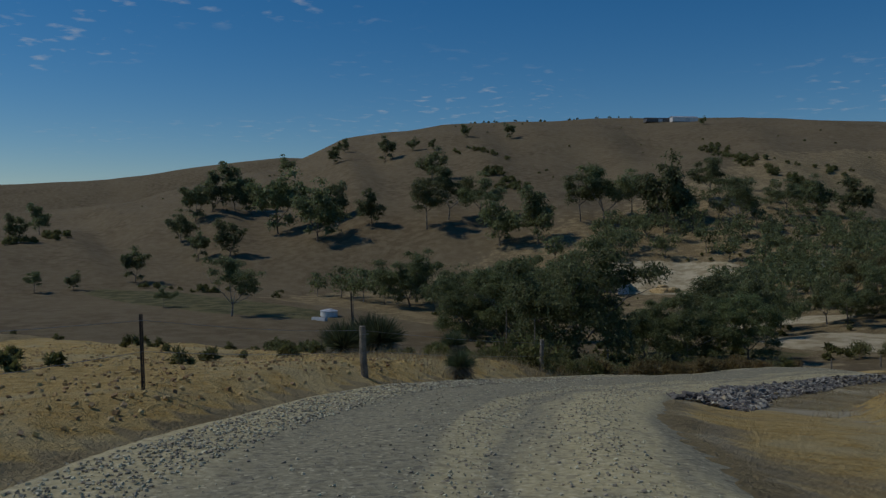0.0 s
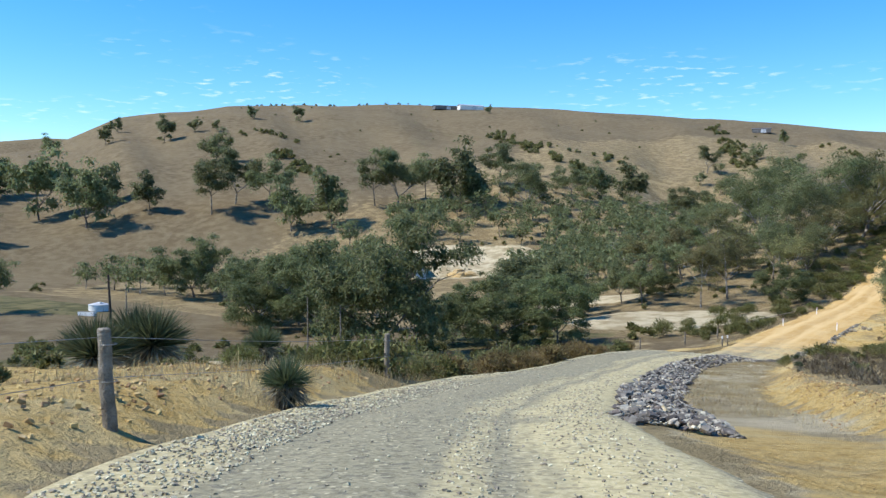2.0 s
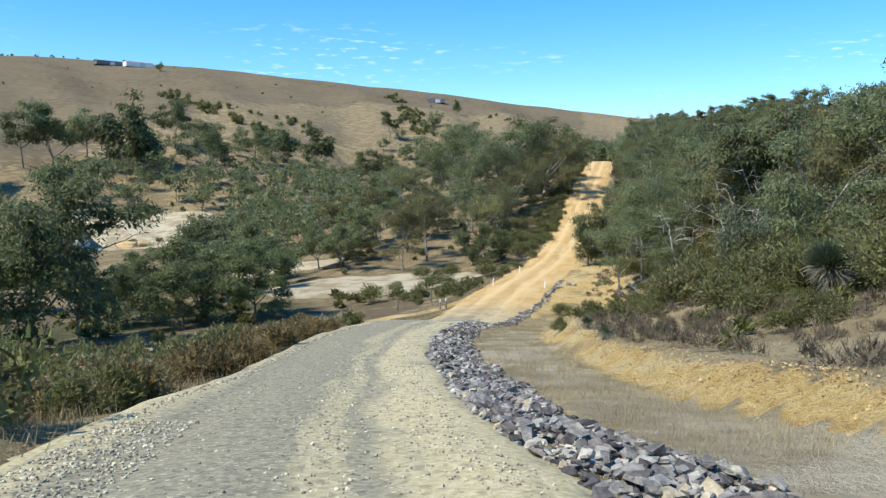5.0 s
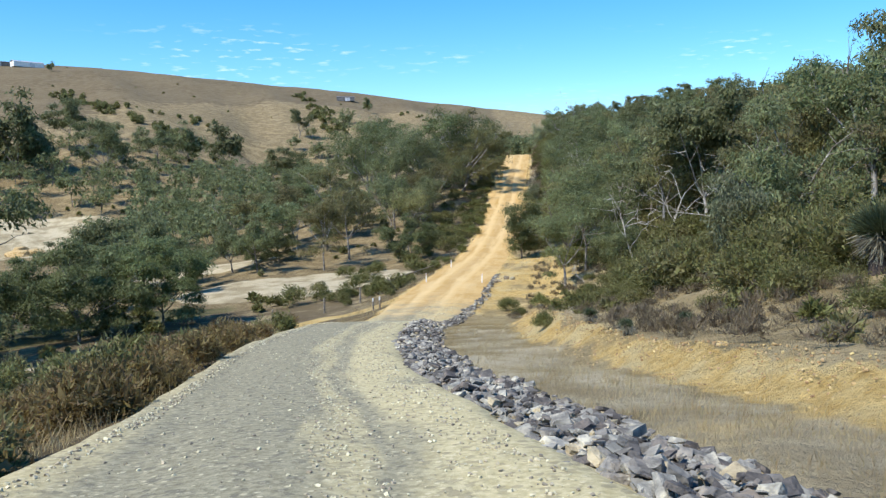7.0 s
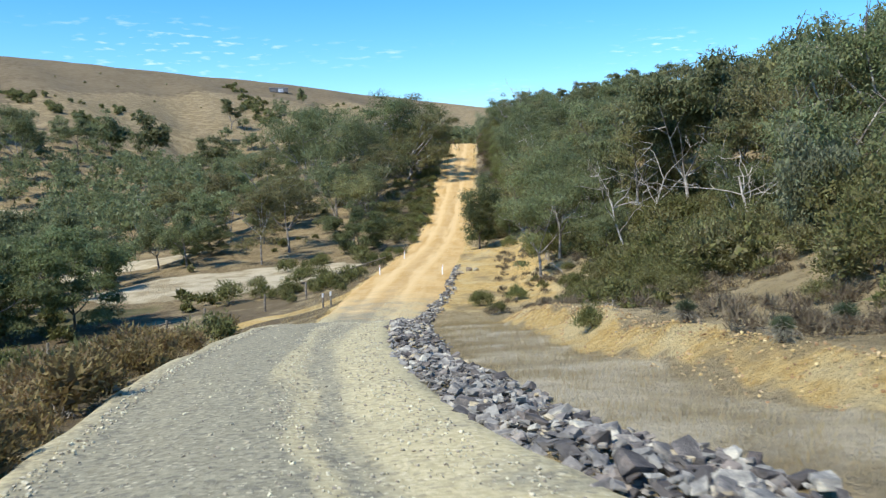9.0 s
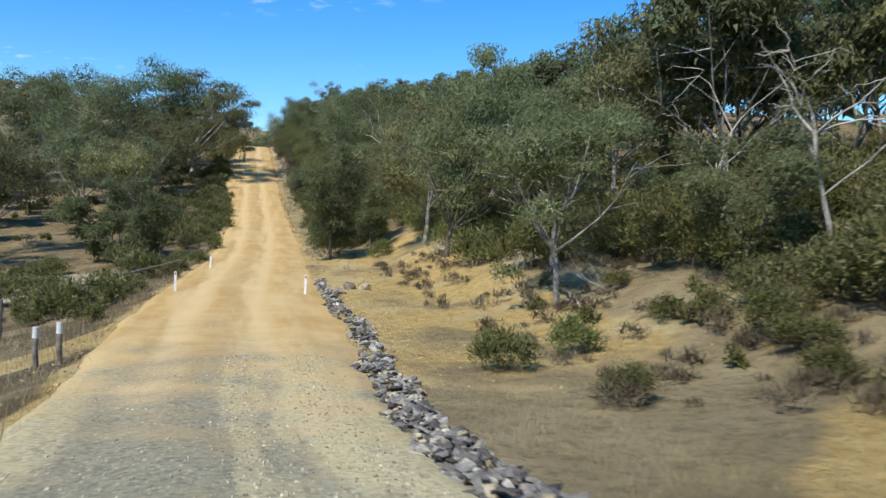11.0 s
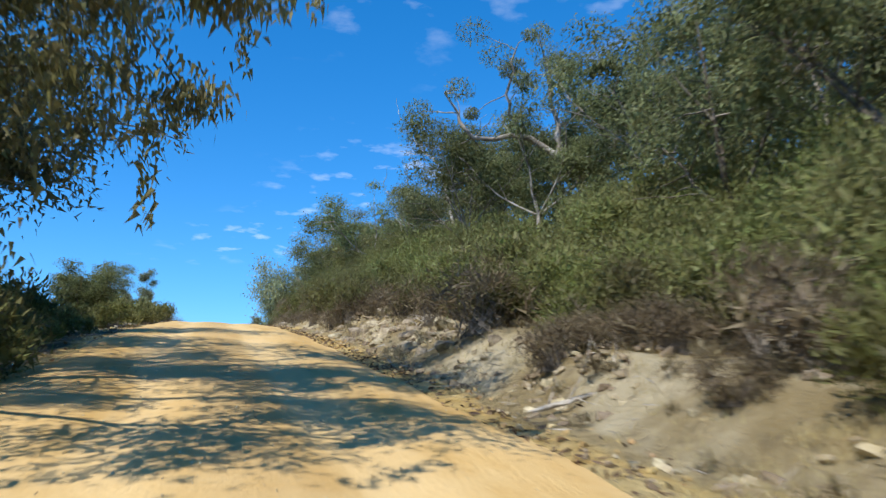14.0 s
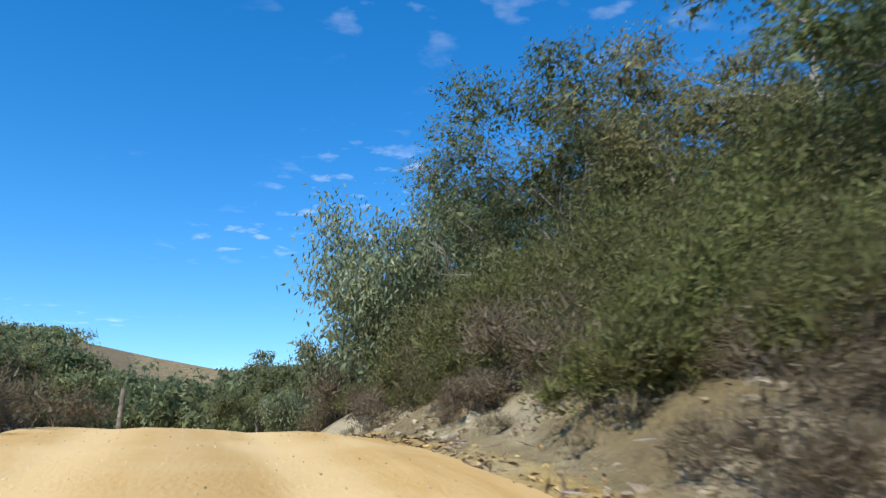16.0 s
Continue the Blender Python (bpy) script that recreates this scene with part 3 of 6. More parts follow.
def ellipse(x, y, cx, cy, rx, ry, turn=0.0):
    c, s = math.cos(radians(turn)), math.sin(radians(turn))
    dx, dy = x - cx, y - cy
    return 1 - ramp(np.hypot((dx * c + dy * s) / rx, (-dx * s + dy * c) / ry), 0.75, 1.15)


CLEARINGS = [(-18, 61, 11, 7.5, 20), (-82, 108, 17, 12, 30), (-36, 76, 10, 4, 25)]        # open pale flats among the trees
OPEN = CLEARINGS + [(-55, 70, 36, 9, -51), (-69, 90, 22, 9, -51), (-14, 50, 7, 5, 0)]        # ground kept free of trees

TRACK = [(-3.4, 46.0), (-5.0, 43.2), (-7.4, 42.4), (-8.9, 40.9), (-12.5, 35.3), (-14.6, 31.8), (-18.0, 22.0), (-24.0, 12.0)]       # side track below the embankment


def ground_weights(x, y):
    s, d, _ = beside(x, y)
    er, el = d - half_right(s), -d - half_left(s)
    u = waves(x, y, 3.1, 8) * 0.25
    clay = 1.1 * ellipse(x, y, 8, -15.0, 16, 9.0, -20) * (el > 0.3) + 0.8 * ramp(er + u, 3.2, 3.5) * (1 - ramp(er + 1.5 * u, 4.1, 4.6)) * ramp(s, S_BEND - 4, S_BEND + 3) * (1 - ramp(s, S_DIP - 10, S_DIP)) * (d > 0) + 0.8 * ellipse(x, y, 8, 31, 7, 4, 60) * (er > 2.5)
    clay = clay + 0.64 * ramp(s, S_DIP + 2, S_DIP + 8) * (1 - ramp(s, S_DIP + 36, S_DIP + 42)) * ramp(er, 0.3, 1.0) * (1 - ramp(er, 5.0, 8.0)) * (d > 0)
    clay = clay + 0.75 * (s > S_DIP - 5) * (1 - ramp(el, 0.1, 0.9)) * (el > -1) * (d < 0) + 0.75 * (s > S_DIP + 2) * (1 - ramp(er, 0.1, 1.2)) * (d > 0)
    pale = sum(ellipse(x, y, *c) for c in CLEARINGS) + np.interp(s, [S_DIP + 38, S_DIP + 48, S_DIP + 80, S_DIP + 110], [0.2, 0.6, 0.52, 0.5]) * (s > S_DIP + 38) * ramp(er, 0.3, 0.8) * (1 - ramp(er, 2.6, 4.5)) * (d > 0)
    for k, ((ax, ay), (bx, by)) in enumerate(zip(TRACK, TRACK[1:])):
        q = np.clip(((x - ax) * (bx - ax) + (y - ay) * (by - ay)) / ((bx - ax) ** 2 + (by - ay) ** 2), 0, 1)
        worn = 1 - ramp(np.hypot(x - ax - q * (bx - ax), y - ay - q * (by - ay)), 0.7, 1.5)
        pale = np.maximum(pale, worn)
        if k < 4:
            clay = np.maximum(clay, worn)
    pale = pale + 0.66 * ramp(er + u, 0.9, 1.6) * (1 - ramp(er + u, 3.2, 3.5)) * ramp(s, S_BEND - 6, S_BEND) * (1 - ramp(s, S_DIP - 12, S_DIP - 2)) * (d > 0)
    open_side = ramp(er, 0.1, 0.5) * (1 - ramp(er, 2.6, 4.5)) * (s < S_BEND + 14) * (d > 0)
    clay, pale = clay + 0.46 * open_side, pale + 0.8 * open_side
    litter = np.where(d > 0, ramp(er, 1.2, 4) * ramp(s, S_DIP + 38, S_DIP + 48) + ramp(er, 12, 19) * (s > S_BEND + 8), ramp(el, 2.0, 6) * (s > S_DIP + 18) * (1 - ramp(el, 90, 140)))
    green = ellipse(x, y, -118, 28, 40, 9, 10) + 0.8 * ellipse(x, y, -36, 8, 30, 4, 25) + 0.7 * ellipse(x, y, -30, 40, 18, 5, 45)
    verge = np.where(d > 0, 1 - ramp(er, 14, 24), (1 - ramp(el, 22, 34)) * (1 - 0.6 * (s > S_BEND + 12)))
    r = np.hypot(x - 14, y + 10)
    az = np.degrees(np.arctan2(x - 14, y + 10))
    gully = (np.abs(az + 34 - 9 * np.sin(r / 90.0) + 0.03 * (r - 300)) < 0.9) * ramp(r, 215, 240) * (1 - ramp(r, 340, 400)) + (np.abs(az + 46 + 4 * np.sin(r / 60.0)) < 0.8) * ramp(r, 235, 250) * (1 - ramp(r, 300, 330))
    return np.clip(clay + u * (clay > 0.1), 0, 1), np.clip(verge, 0, 1), np.clip(pale, 0, 1), np.clip(litter, 0, 1), np.clip(green + 0.4 * gully, 0, 1)


gx = spaced((-3000, -700, 230), (-700, -110, 5.5), (-110, -40, 2.0), (-40, -12, 0.8), (-12, 24, 0.42), (24, 60, 1.0), (60, 200, 6), (200, 3001, 200))
gy = spaced((-3000, -200, 200), (-200, -40, 8), (-40, -24, 1.0), (-24, 62, 0.42), (62, 172, 0.55), (172, 260, 2.2), (260, 640, 6), (640, 3001, 230))
X, Y = np.meshgrid(gx, gy, indexing="ij")
X, Y = X.ravel(), Y.ravel()
Z = land(X, Y)
_i, _j = np.meshgrid(np.arange(len(gx) - 1), np.arange(len(gy) - 1), indexing="ij")
_k = (_i * len(gy) + _j).ravel()
ground_mesh = mesh_of("ground", np.stack([X, Y, Z], 1), np.stack([_k, _k + len(gy), _k + len(gy) + 1, _k + 1], 1), ground_material(), smooth=True)
for name, w in zip(("clay", "verge", "pale", "litter", "green"), ground_weights(X, Y)):
    at = ground_mesh.attributes.new(name, "FLOAT", "POINT")
    at.data.foreach_set("value", w.astype(np.float32))
ground = tagged(new("ground", ground_mesh), "dry grass paddocks, bare orange clay and bush floor over steep hills", "ground", kind="structure")

# ---- road ----


def rut(across, along):
    """Relief of the running surface: crown, wheel tracks, ridges of loose stone."""
    crown = 0.05 - 0.012 * across ** 2
    tracks = -0.03 * np.exp(-((np.abs(across + 0.15) - 0.85) / 0.3) ** 2)
    ridge = 0.03 * np.exp(-((across - 1.6) / 0.3) ** 2) + 0.02 * np.exp(-((across + 2.1) / 0.35) ** 2)
    rough = 0.004 * waves(across, along, 0.35, 1) + 0.02 * waves(across, along, 1.4, 2)
    return crown + tracks + ridge + rough


rs = ROAD[(ROAD[:, 5] > 8) & (ROAD[:, 5] < S_TOP + 60)]
rs_fine = np.stack([np.interp(np.arange(rs[0, 5], rs[-1, 5], 0.25), rs[:, 5], rs[:, k]) for k in range(6)], 1)
n_across = 33
fr = np.linspace(0, 1, n_across)
hl, hr = half_left(rs_fine[:, 5])[:, None], half_right(rs_fine[:, 5])[:, None]
edge = 0.09 * waves(rs_fine[:, 5], rs_fine[:, 5] * 0.3, 1.3, 4)[:, None]
D = -(hl + 0.25 + edge) + fr[None] * (hl + hr + 0.5 + 2 * edge)
RX, RY = rs_fine[:, 0:1] + D * rs_fine[:, 4:5], rs_fine[:, 1:2] - D * rs_fine[:, 3:4]
RZ = rs_fine[:, 2:3] + rut(D, rs_fine[:, 5:6])
sink = ramp(np.abs(fr - 0.5)[None] + 0 * D, 0.44, 0.5)
RZ = RZ * (1 - sink) + (land(RX.ravel(), RY.ravel()).reshape(RX.shape) - 0.04) * sink
_i, _j = np.meshgrid(np.arange(len(rs_fine) - 1), np.arange(n_across - 1), indexing="ij")
_k = (_i * n_across + _j).ravel()
rf = np.stack([_k, _k + 1, _k + n_across + 1, _k + n_across], 1)
road_mesh = mesh_of("road", np.stack([RX.ravel(), RY.ravel(), RZ.ravel()], 1), rf, road_material(), smooth=True)
uvs = np.stack([D.ravel(), np.repeat(rs_fine[:, 5], n_across)], 1)[rf.ravel()]
road_mesh.uv_layers.new(name="UVMap").data.foreach_set("uv", uvs.astype(np.float32).ravel())
tagged(new("road", road_mesh), "unsealed road of grey gravel turning to yellow clay up the hill", "road", kind="structure")


def surface(x, y):
    """Height of road or ground for an array of places."""
    s, d, zr = beside(x, y)
    z = land(x, y)
    on = (d < half_right(s) - 0.15) & (d > -half_left(s) + 0.15)
    return np.where(on, zr + rut(d, s), z)


def place(s, d):
    """World x, y at a distance along the road and to its right."""
    c = np.stack([np.interp(s, ROAD[:, 5], ROAD[:, k]) for k in range(6)], -1)
    return c[..., 0] + d * c[..., 4], c[..., 1] - d * c[..., 3]


# ---- gum trees ----


def gum_meshes(seed, leaves, leaf, sides=6, twigs=9, tall=10.0, spread=0.36, droop=0.75, clear=0.3, pale=False, mat=None, low=0, pads=0.72, quads=False, inner=0.10):
    """Trunk and crown of a gum, tall metres high: a leaning forked trunk, limbs, and clumps of hanging leaves with gaps between."""
    rng = np.random.default_rng(seed)
    tubes = Tubes()
    lean = rng.normal(0, 0.05, 2)
    fork = tall * rng.uniform(clear * 0.8, clear * 1.3)
    base_r = tall * rng.uniform(0.011, 0.016)
    k = np.linspace(-0.04, 1, 6)
    wig = np.cumsum(rng.normal(0, 0.02, (6, 2)), 0) * tall * 0.2
    trunk = np.stack([lean[0] * fork * k + wig[:, 0] * k, lean[1] * fork * k + wig[:, 1] * k, fork * k], 1)
    tubes.add(trunk, base_r * (1.25 - 0.45 * np.clip(k, 0, 1)), sides)
    tips = []
    n_limb = int(rng.integers(4, 7))
    turn0 = rng.uniform(0, 6.28)
    for i in range(n_limb):
        az = turn0 + i * 6.283 / n_limb + rng.normal(0, 0.35)
        up = rng.uniform(0.45, 1.0) if i else 1.35
        length = tall * rng.uniform(0.34, 0.52) * (1.1 if i == 0 else 1)
        way = np.array([math.cos(az) * math.cos(up), math.sin(az) * math.cos(up), math.sin(up)])
        q = np.linspace(0, 1, 5)[:, None]
        path = trunk[-1] + way * length * q + np.array([0, 0, 0.16 * length]) * q ** 2 + np.cumsum(rng.normal(0, 0.045 * length, (5, 3)), 0) * q
        tubes.add(path, base_r * 0.55 * (1 - 0.72 * q[:, 0]), max(sides - 1, 3))
        for b in range(int(rng.integers(5, 9))):
            a = rng.uniform(0.35, 1.0)
            start = path[0] + (path[-1] - path[0]) * a
            start = np.array([np.interp(a, q[:, 0], path[:, c]) for c in range(3)])
            w2 = way * 0.55 + rng.normal(0, 0.55, 3)
            w2[2] = abs(w2[2]) * 0.75 + 0.08
            w2 /= np.linalg.norm(w2)
            l2 = tall * rng.uniform(0.10, 0.24)
            path2 = start + w2 * l2 * q + np.cumsum(rng.normal(0, 0.012 * tall, (5, 3)), 0) * q
            if b < twigs:
                tubes.add(path2, base_r * 0.26 * (1 - 0.75 * q[:, 0]), max(sides - 2, 3))
            tips.append(path2[-1])
            if rng.random() < 0.5:
                tips.append(path2[2] + rng.normal(0, 0.03 * tall, 3))
        tips.append(path[-1])
    tips = np.array(tips)
    centre = tips.mean(0)
    tips[:, :2] = centre[:2] + (tips[:, :2] - centre[:2]) * (spread * tall / (np.abs(tips[:, :2] - centre[:2]).max() + 1e-6)) ** 0.5
    top = tips[:, 2].max()
    tips[:, 2] *= (tall * 0.94) / top
    if low:
        a = rng.uniform(0, 6.283, low)
        far = spread * tall * rng.uniform(0.35, 0.8, low)
        tips = np.vstack([tips, np.stack([far * np.cos(a), far * np.sin(a), tall * rng.uniform(0.12, 0.45, low)], 1)])
    tips = tips[rng.random(len(tips)) < pads]
    # each clump: leaves over a flattened dome, drooping at its rim, with coarser sprays inside
    m = len(tips)
    radius = rng.uniform(0.075, 0.14, m) * tall
    flat = rng.uniform(0.62, 0.95, m)
    which = rng.choice(m, leaves, p=radius ** 2 / (radius ** 2).sum())
    u = rng.normal(size=(leaves, 3))
    u /= np.linalg.norm(u, axis=1)[:, None]
    u[:, 2] = np.where(rng.random(leaves) < 0.72, np.abs(u[:, 2]), u[:, 2])
    core = rng.random(leaves) < inner
    lump = 1 + 0.22 * np.sin(u[:, 0] * 5 + which) * np.sin(u[:, 1] * 5 + 2 * which) + 0.12 * np.sin(u[:, 2] * 9 + which)
    rad = np.where(core, rng.uniform(0.15, 0.7, leaves), rng.uniform(0.72, 1.08, leaves)) * lump * radius[which]
    off = u * rad[:, None]
    off[:, 2] *= flat[which]
    c = tips[which] + off
    hang = (rng.random(leaves) < 0.14) & ~core
    c[hang, 2] -= rng.uniform(0, 0.07 * tall, hang.sum())
    along = rng.normal(0, 0.6, (leaves, 3)) + u * [0.5, 0.5, 0.1]
    along[:, 2] -= droop
    L = leaf * rng.uniform(0.65, 1.4, leaves) * np.where(core, 2.0, 1.0)
    W = L * rng.uniform(0.3, 0.5, leaves) * np.where(core, 1.3, 1.0)
    if quads:
        v, f = blades(c, along, L, W, rng)
    else:
        v, f = sprays(c, along, u, L, W, rng)
    return tubes.mesh("trunk", M_PALE_BARK if pale else M_BARK), mesh_of("crown", v, f, mat or M_LEAF)


def make_tree(meshes, label, x=0, y=0, z=-50, name="gum_tree"):
    ob = root(name, x, y, z, 0, label, "tree")
    part_of("trunk", meshes[0], ob)
    part_of("crown", meshes[1], ob)
    return ob


def plant(meshes, x, y, tall, rng, label, group, made=10.0, name="gum_tree", squash=1.0, sink=0.05):
    ob = make_tree(meshes, label, name=name)
    k = tall / made
    ob.matrix_world = pose(x, y, height(x, y) - sink, rng.normal(0, 2), rng.normal(0, 2), rng.uniform(0, 360)) @ Matrix.Diagonal((k * squash, k * squash, k, 1))
    ob["group"] = group
    return ob


NEAR = [gum_meshes(20 + i, 15000, 0.145, 6, pads=0.52, spread=0.38, pale=i % 3 != 0, mat=(M_LEAF, M_LEAF_GREEN, M_LEAF_RUST, M_LEAF, M_LEAF_GREEN, M_LEAF)[i], low=3, clear=0.17 + 0.06 * (i % 3), inner=0.08) for i in range(6)]
EDGE = [gum_meshes(50 + i, 10500, 0.19, 5, 6, pads=0.56, spread=0.38, clear=0.34, pale=i % 2 == 0, mat=(M_LEAF_GREEN, M_LEAF, M_LEAF_RUST, M_LEAF, M_LEAF_RUST)[i], inner=0.1, low=6) for i in range(5)]
VALLEY = [gum_meshes(30 + i, 28000, 0.23, 6, pads=0.85, spread=0.50, clear=0.16, pale=i == 1, mat=M_LEAF_GREEN, low=20) for i in range(3)]
DENSE = [gum_meshes(70 + i, 26000, 0.18, 6, pads=1.0, spread=0.27, clear=0.2, mat=M_LEAF_GREEN, low=24) for i in range(2)]
MID = [gum_meshes(40 + i, 8500, 0.28, 4, 3, pads=0.72, spread=0.40, pale=i % 2 == 1, mat=M_LEAF_RUST if i == 4 else M_LEAF, clear=0.24, low=2) for i in range(7)]
FAR = [gum_meshes(60 + i, 900, 0.62, 3, 1, pads=0.75, spread=0.38, mat=M_LEAF, clear=0.24, low=2, quads=True) for i in range(5)]
LONE = [gum_meshes(64 + i, 3000, 0.5, 4, 2, pads=1.0, spread=0.30, mat=M_LEAF, clear=0.17, low=5, inner=0.15) for i in range(4)]
rng = np.random.default_rng(7)
taken = []


def free(x, y, gap):
    return all((x - a) ** 2 + (y - b) ** 2 > (gap * 0.5 + c * 0.5) ** 2 for a, b, c in taken)


# single trees on the bare hill, in the valley, and beside the road: x, y, height
HILL_TREES = [(-318.4, 137.7, 8), (-265.3, 133.3, 7), (-298.7, 156.3, 5.4), (-250.2, 147.4, 8.1), (-250.8, 160.1, 4.8), (-245.3, 165.4, 3.9), (-255.6, 189.4, 4.7), (-252.2, 210.3, 6), (-201.8, 135.4, 9.4), (-167.2, 92.5, 8.8), (-173, 56, 8.1), (-181.2, 51, 6), (-169.9, 78.1, 13.6), (-205.2, 91.2, 9.2), (-184.1, 89.9, 10.1), (-192, 77.1, 14.8), (-228, 84.4, 9.9), (-232.7, 80.6, 13.7), (-230.9, 72.7, 10.8), (-224.1, 65, 10.4), (-205.4, 54.6, 8), (-259.3, 28.2, 8.7), (-232, 17.8, 7), (-164.6, 31.2, 6.6)]
FOOT_TREES = [(-152, 99.7, 11.5), (-153.7, 107.7, 10.8), (-146.3, 112.6, 10.6), (-128.1, 104, 9.7), (-121.2, 109.8, 10.9), (-124.2, 126.3, 10.3), (-120.3, 130.1, 11.6), (-121.2, 141.4, 9.3), (-106.2, 136.6, 13.4), (-103.1, 139, 8), (-108.8, 155.4, 9.9), (-91, 142.4, 9.4), (-91.4, 161.9, 6.8), (-88.7, 170.5, 7.6), (-81.6, 174.4, 8.8), (-55.3, 145.6, 6.6), (-88.8, 236.7, 6.7), (-63.6, 202.2, 6.3), (-226, 304.7, 3.4), (-96, 327.9, 4.9), (-154, 9.2, 3.7), (-90.8, 24.5, 6.7), (-109.7, 20.6, 2.8), (-155.7, 16.7, 3.2)]
VALLEY_TREES = [(-24.8, 28.5, 11), (-22.8, 39.4, 6.3), (-19.5, 43.5, 5.8), (-28.6, 40.7, 5.6), (-25.8, 76.3, 3.8), (-24.3, 90.1, 5), (-10.3, 72.4, 4.6), (-29.4, 78, 3.3), (-53.6, 107.8, 5.4), (-89.7, 54.2, 9.3), (-55.4, 39.9, 7.7), (-48, 41.8, 9.2), (-63.1, 45.3, 8), (-57.7, 47.3, 7.1)]
LEFT_GUMS = [(-17.1, 110, 10.5), (-20.8, 121, 12), (-15.8, 100, 8.5), (-22.4, 104, 11), (-27.6, 113, 12), (-19.6, 131, 8), (-15.4, 151, 3.0), (-15.9, 125.5, 12.3), (-17.0, 130.5, 12.0), (-14.0, 91, 7), (-32.0, 126, 12), (-25.0, 92, 9)]
ROADSIDE = [(0.7, 69.2, 6.0), (2.9, 73.0, 4.6)]
CREST_BUSHES = [(-13.7, 139.5, 2.1), (-14.9, 145.0, 2.3), (-13.6, 150.5, 0.6), (-16.4, 150.0, 1.2)]
EDGE_TREES = [(3.2, 97.0, 7.4), (6.4, 103.5, 8.6), (7.6, 90.0, 6.6), (9.8, 43.2, 4.7), (15.7, 41.8, 5.9), (6.4, 46.5, 5.6), (-5.7, 167.7, 5.6), (-4.4, 165.8, 6.8), (-3.1, 163.0, 6.3), (-1.1, 161.0, 6.1), (-3.1, 154.8, 5.8), (-2.2, 149.6, 5.1), (-0.3, 144.4, 6.0), (1.6, 130.9, 6.2), (3.6, 126.7, 6.6), (5.2, 123.7, 7.0), (5.2, 113.8, 8.6), (6.3, 105.0, 8.2), (5.7, 97.1, 6.9), (6.8, 93.8, 6.6), (7.4, 88.2, 5.6), (9.8, 67.9, 7.6), (9.4, 58.6, 6.1), (7.4, 50.8, 6.0)]
for group, spots, kit, label in (("trees on the bare hill", HILL_TREES, LONE, "lone dark gum tree on a bare brown hillside"), ("trees at the foot of the hill", FOOT_TREES, MID[:3] + LONE[:2], "dark gum tree at the foot of the bare hill"),
                                 ("trees in the valley", VALLEY_TREES, VALLEY, "broad dark green gum tree on the valley floor"), ("gums below the climb", LEFT_GUMS, NEAR[:3], "tall gum tree with hanging foliage beside the climb"), ("dense trees beside the road", ROADSIDE, DENSE, "dense dark gum tree with foliage hanging low beside the road"), ("small trees by the crest", CREST_BUSHES, DENSE, "small bushy dark green gum at the downhill road edge"), ("trees beside the road", EDGE_TREES, NEAR, "gum tree with pale limbs at the edge of the bush")):
    for i, (x, y, h) in enumerate(spots):
        plant(kit[i % len(kit)], x, y, h * (1.15 if spots is HILL_TREES else 1.25 if spots is FOOT_TREES else 1.0), rng, label, group, squash=1.15 if spots is VALLEY_TREES else 0.85 if spots is ROADSIDE else 1.6 if spots is CREST_BUSHES else 1.1)
        taken.append((x, y, 5.0))


# bush on both sides of the climb, and along the valley; what stands deep in it is joined into one


def arrays_of(me):
    v, f = np.empty(len(me.vertices) * 3, np.float32), np.empty(len(me.loops), np.int32)
    me.vertices.foreach_get("co", v)
    me.loops.foreach_get("vertex_index", f)
    return v.reshape(-1, 3), f.reshape(-1, 4)


# how tall the bush grows, by distance along the road and from it
TALL_S = [S_DIP + k for k in (-18, 2, 17, 27, 42, 54, 67, 82, 102, 122, 147, 167)]
TALL_RIGHT = {6: [5.0, 8.0, 5.5, 7.2, 7.8, 5.8, 7.4, 8.0, 5.8, 5.8, 7.0, 8.0], 11: [6.5, 9.5, 9.8, 8.4, 9.6, 6.6, 7.6, 8.6, 6.4, 6.0, 7.0, 8.0],
              18: [10.0, 11.0, 10.4, 10.4, 10.6, 8.0, 7.4, 8.0, 6.0, 4.5, 5.5, 7.0], 28: [11.0, 12.0, 10.8, 10.5, 10.8, 9.5, 8.2, 7.4, 5.6, 3.5, 3.5, 6.0]}
TALL_LEFT = {8: [8.0, 8.0, 8.0, 8.0, 7.7, 8.5, 8.5, 8.0, 4.9, 1.9, 2.8, 5.0], 15: [8.0, 8.0, 8.0, 8.0, 8.0, 8.5, 8.4, 8.2, 5.6, 2.8, 4.2, 6.5],
             28: [8.0, 8.0, 8.0, 8.0, 8.0, 8.0, 8.0, 8.0, 4.1, 1.9, 4.3, 7.0], 60: [8.0, 8.0, 8.0, 8.0, 8.0, 8.0, 8.0, 8.0, 8.0, 5.4, 3.6, 4.9]}


def tallest(s, d):
    table = TALL_RIGHT if d > 0 else TALL_LEFT
    return float(np.interp(abs(d), list(table), [np.interp(s, TALL_S, row) for row in table.values()]))


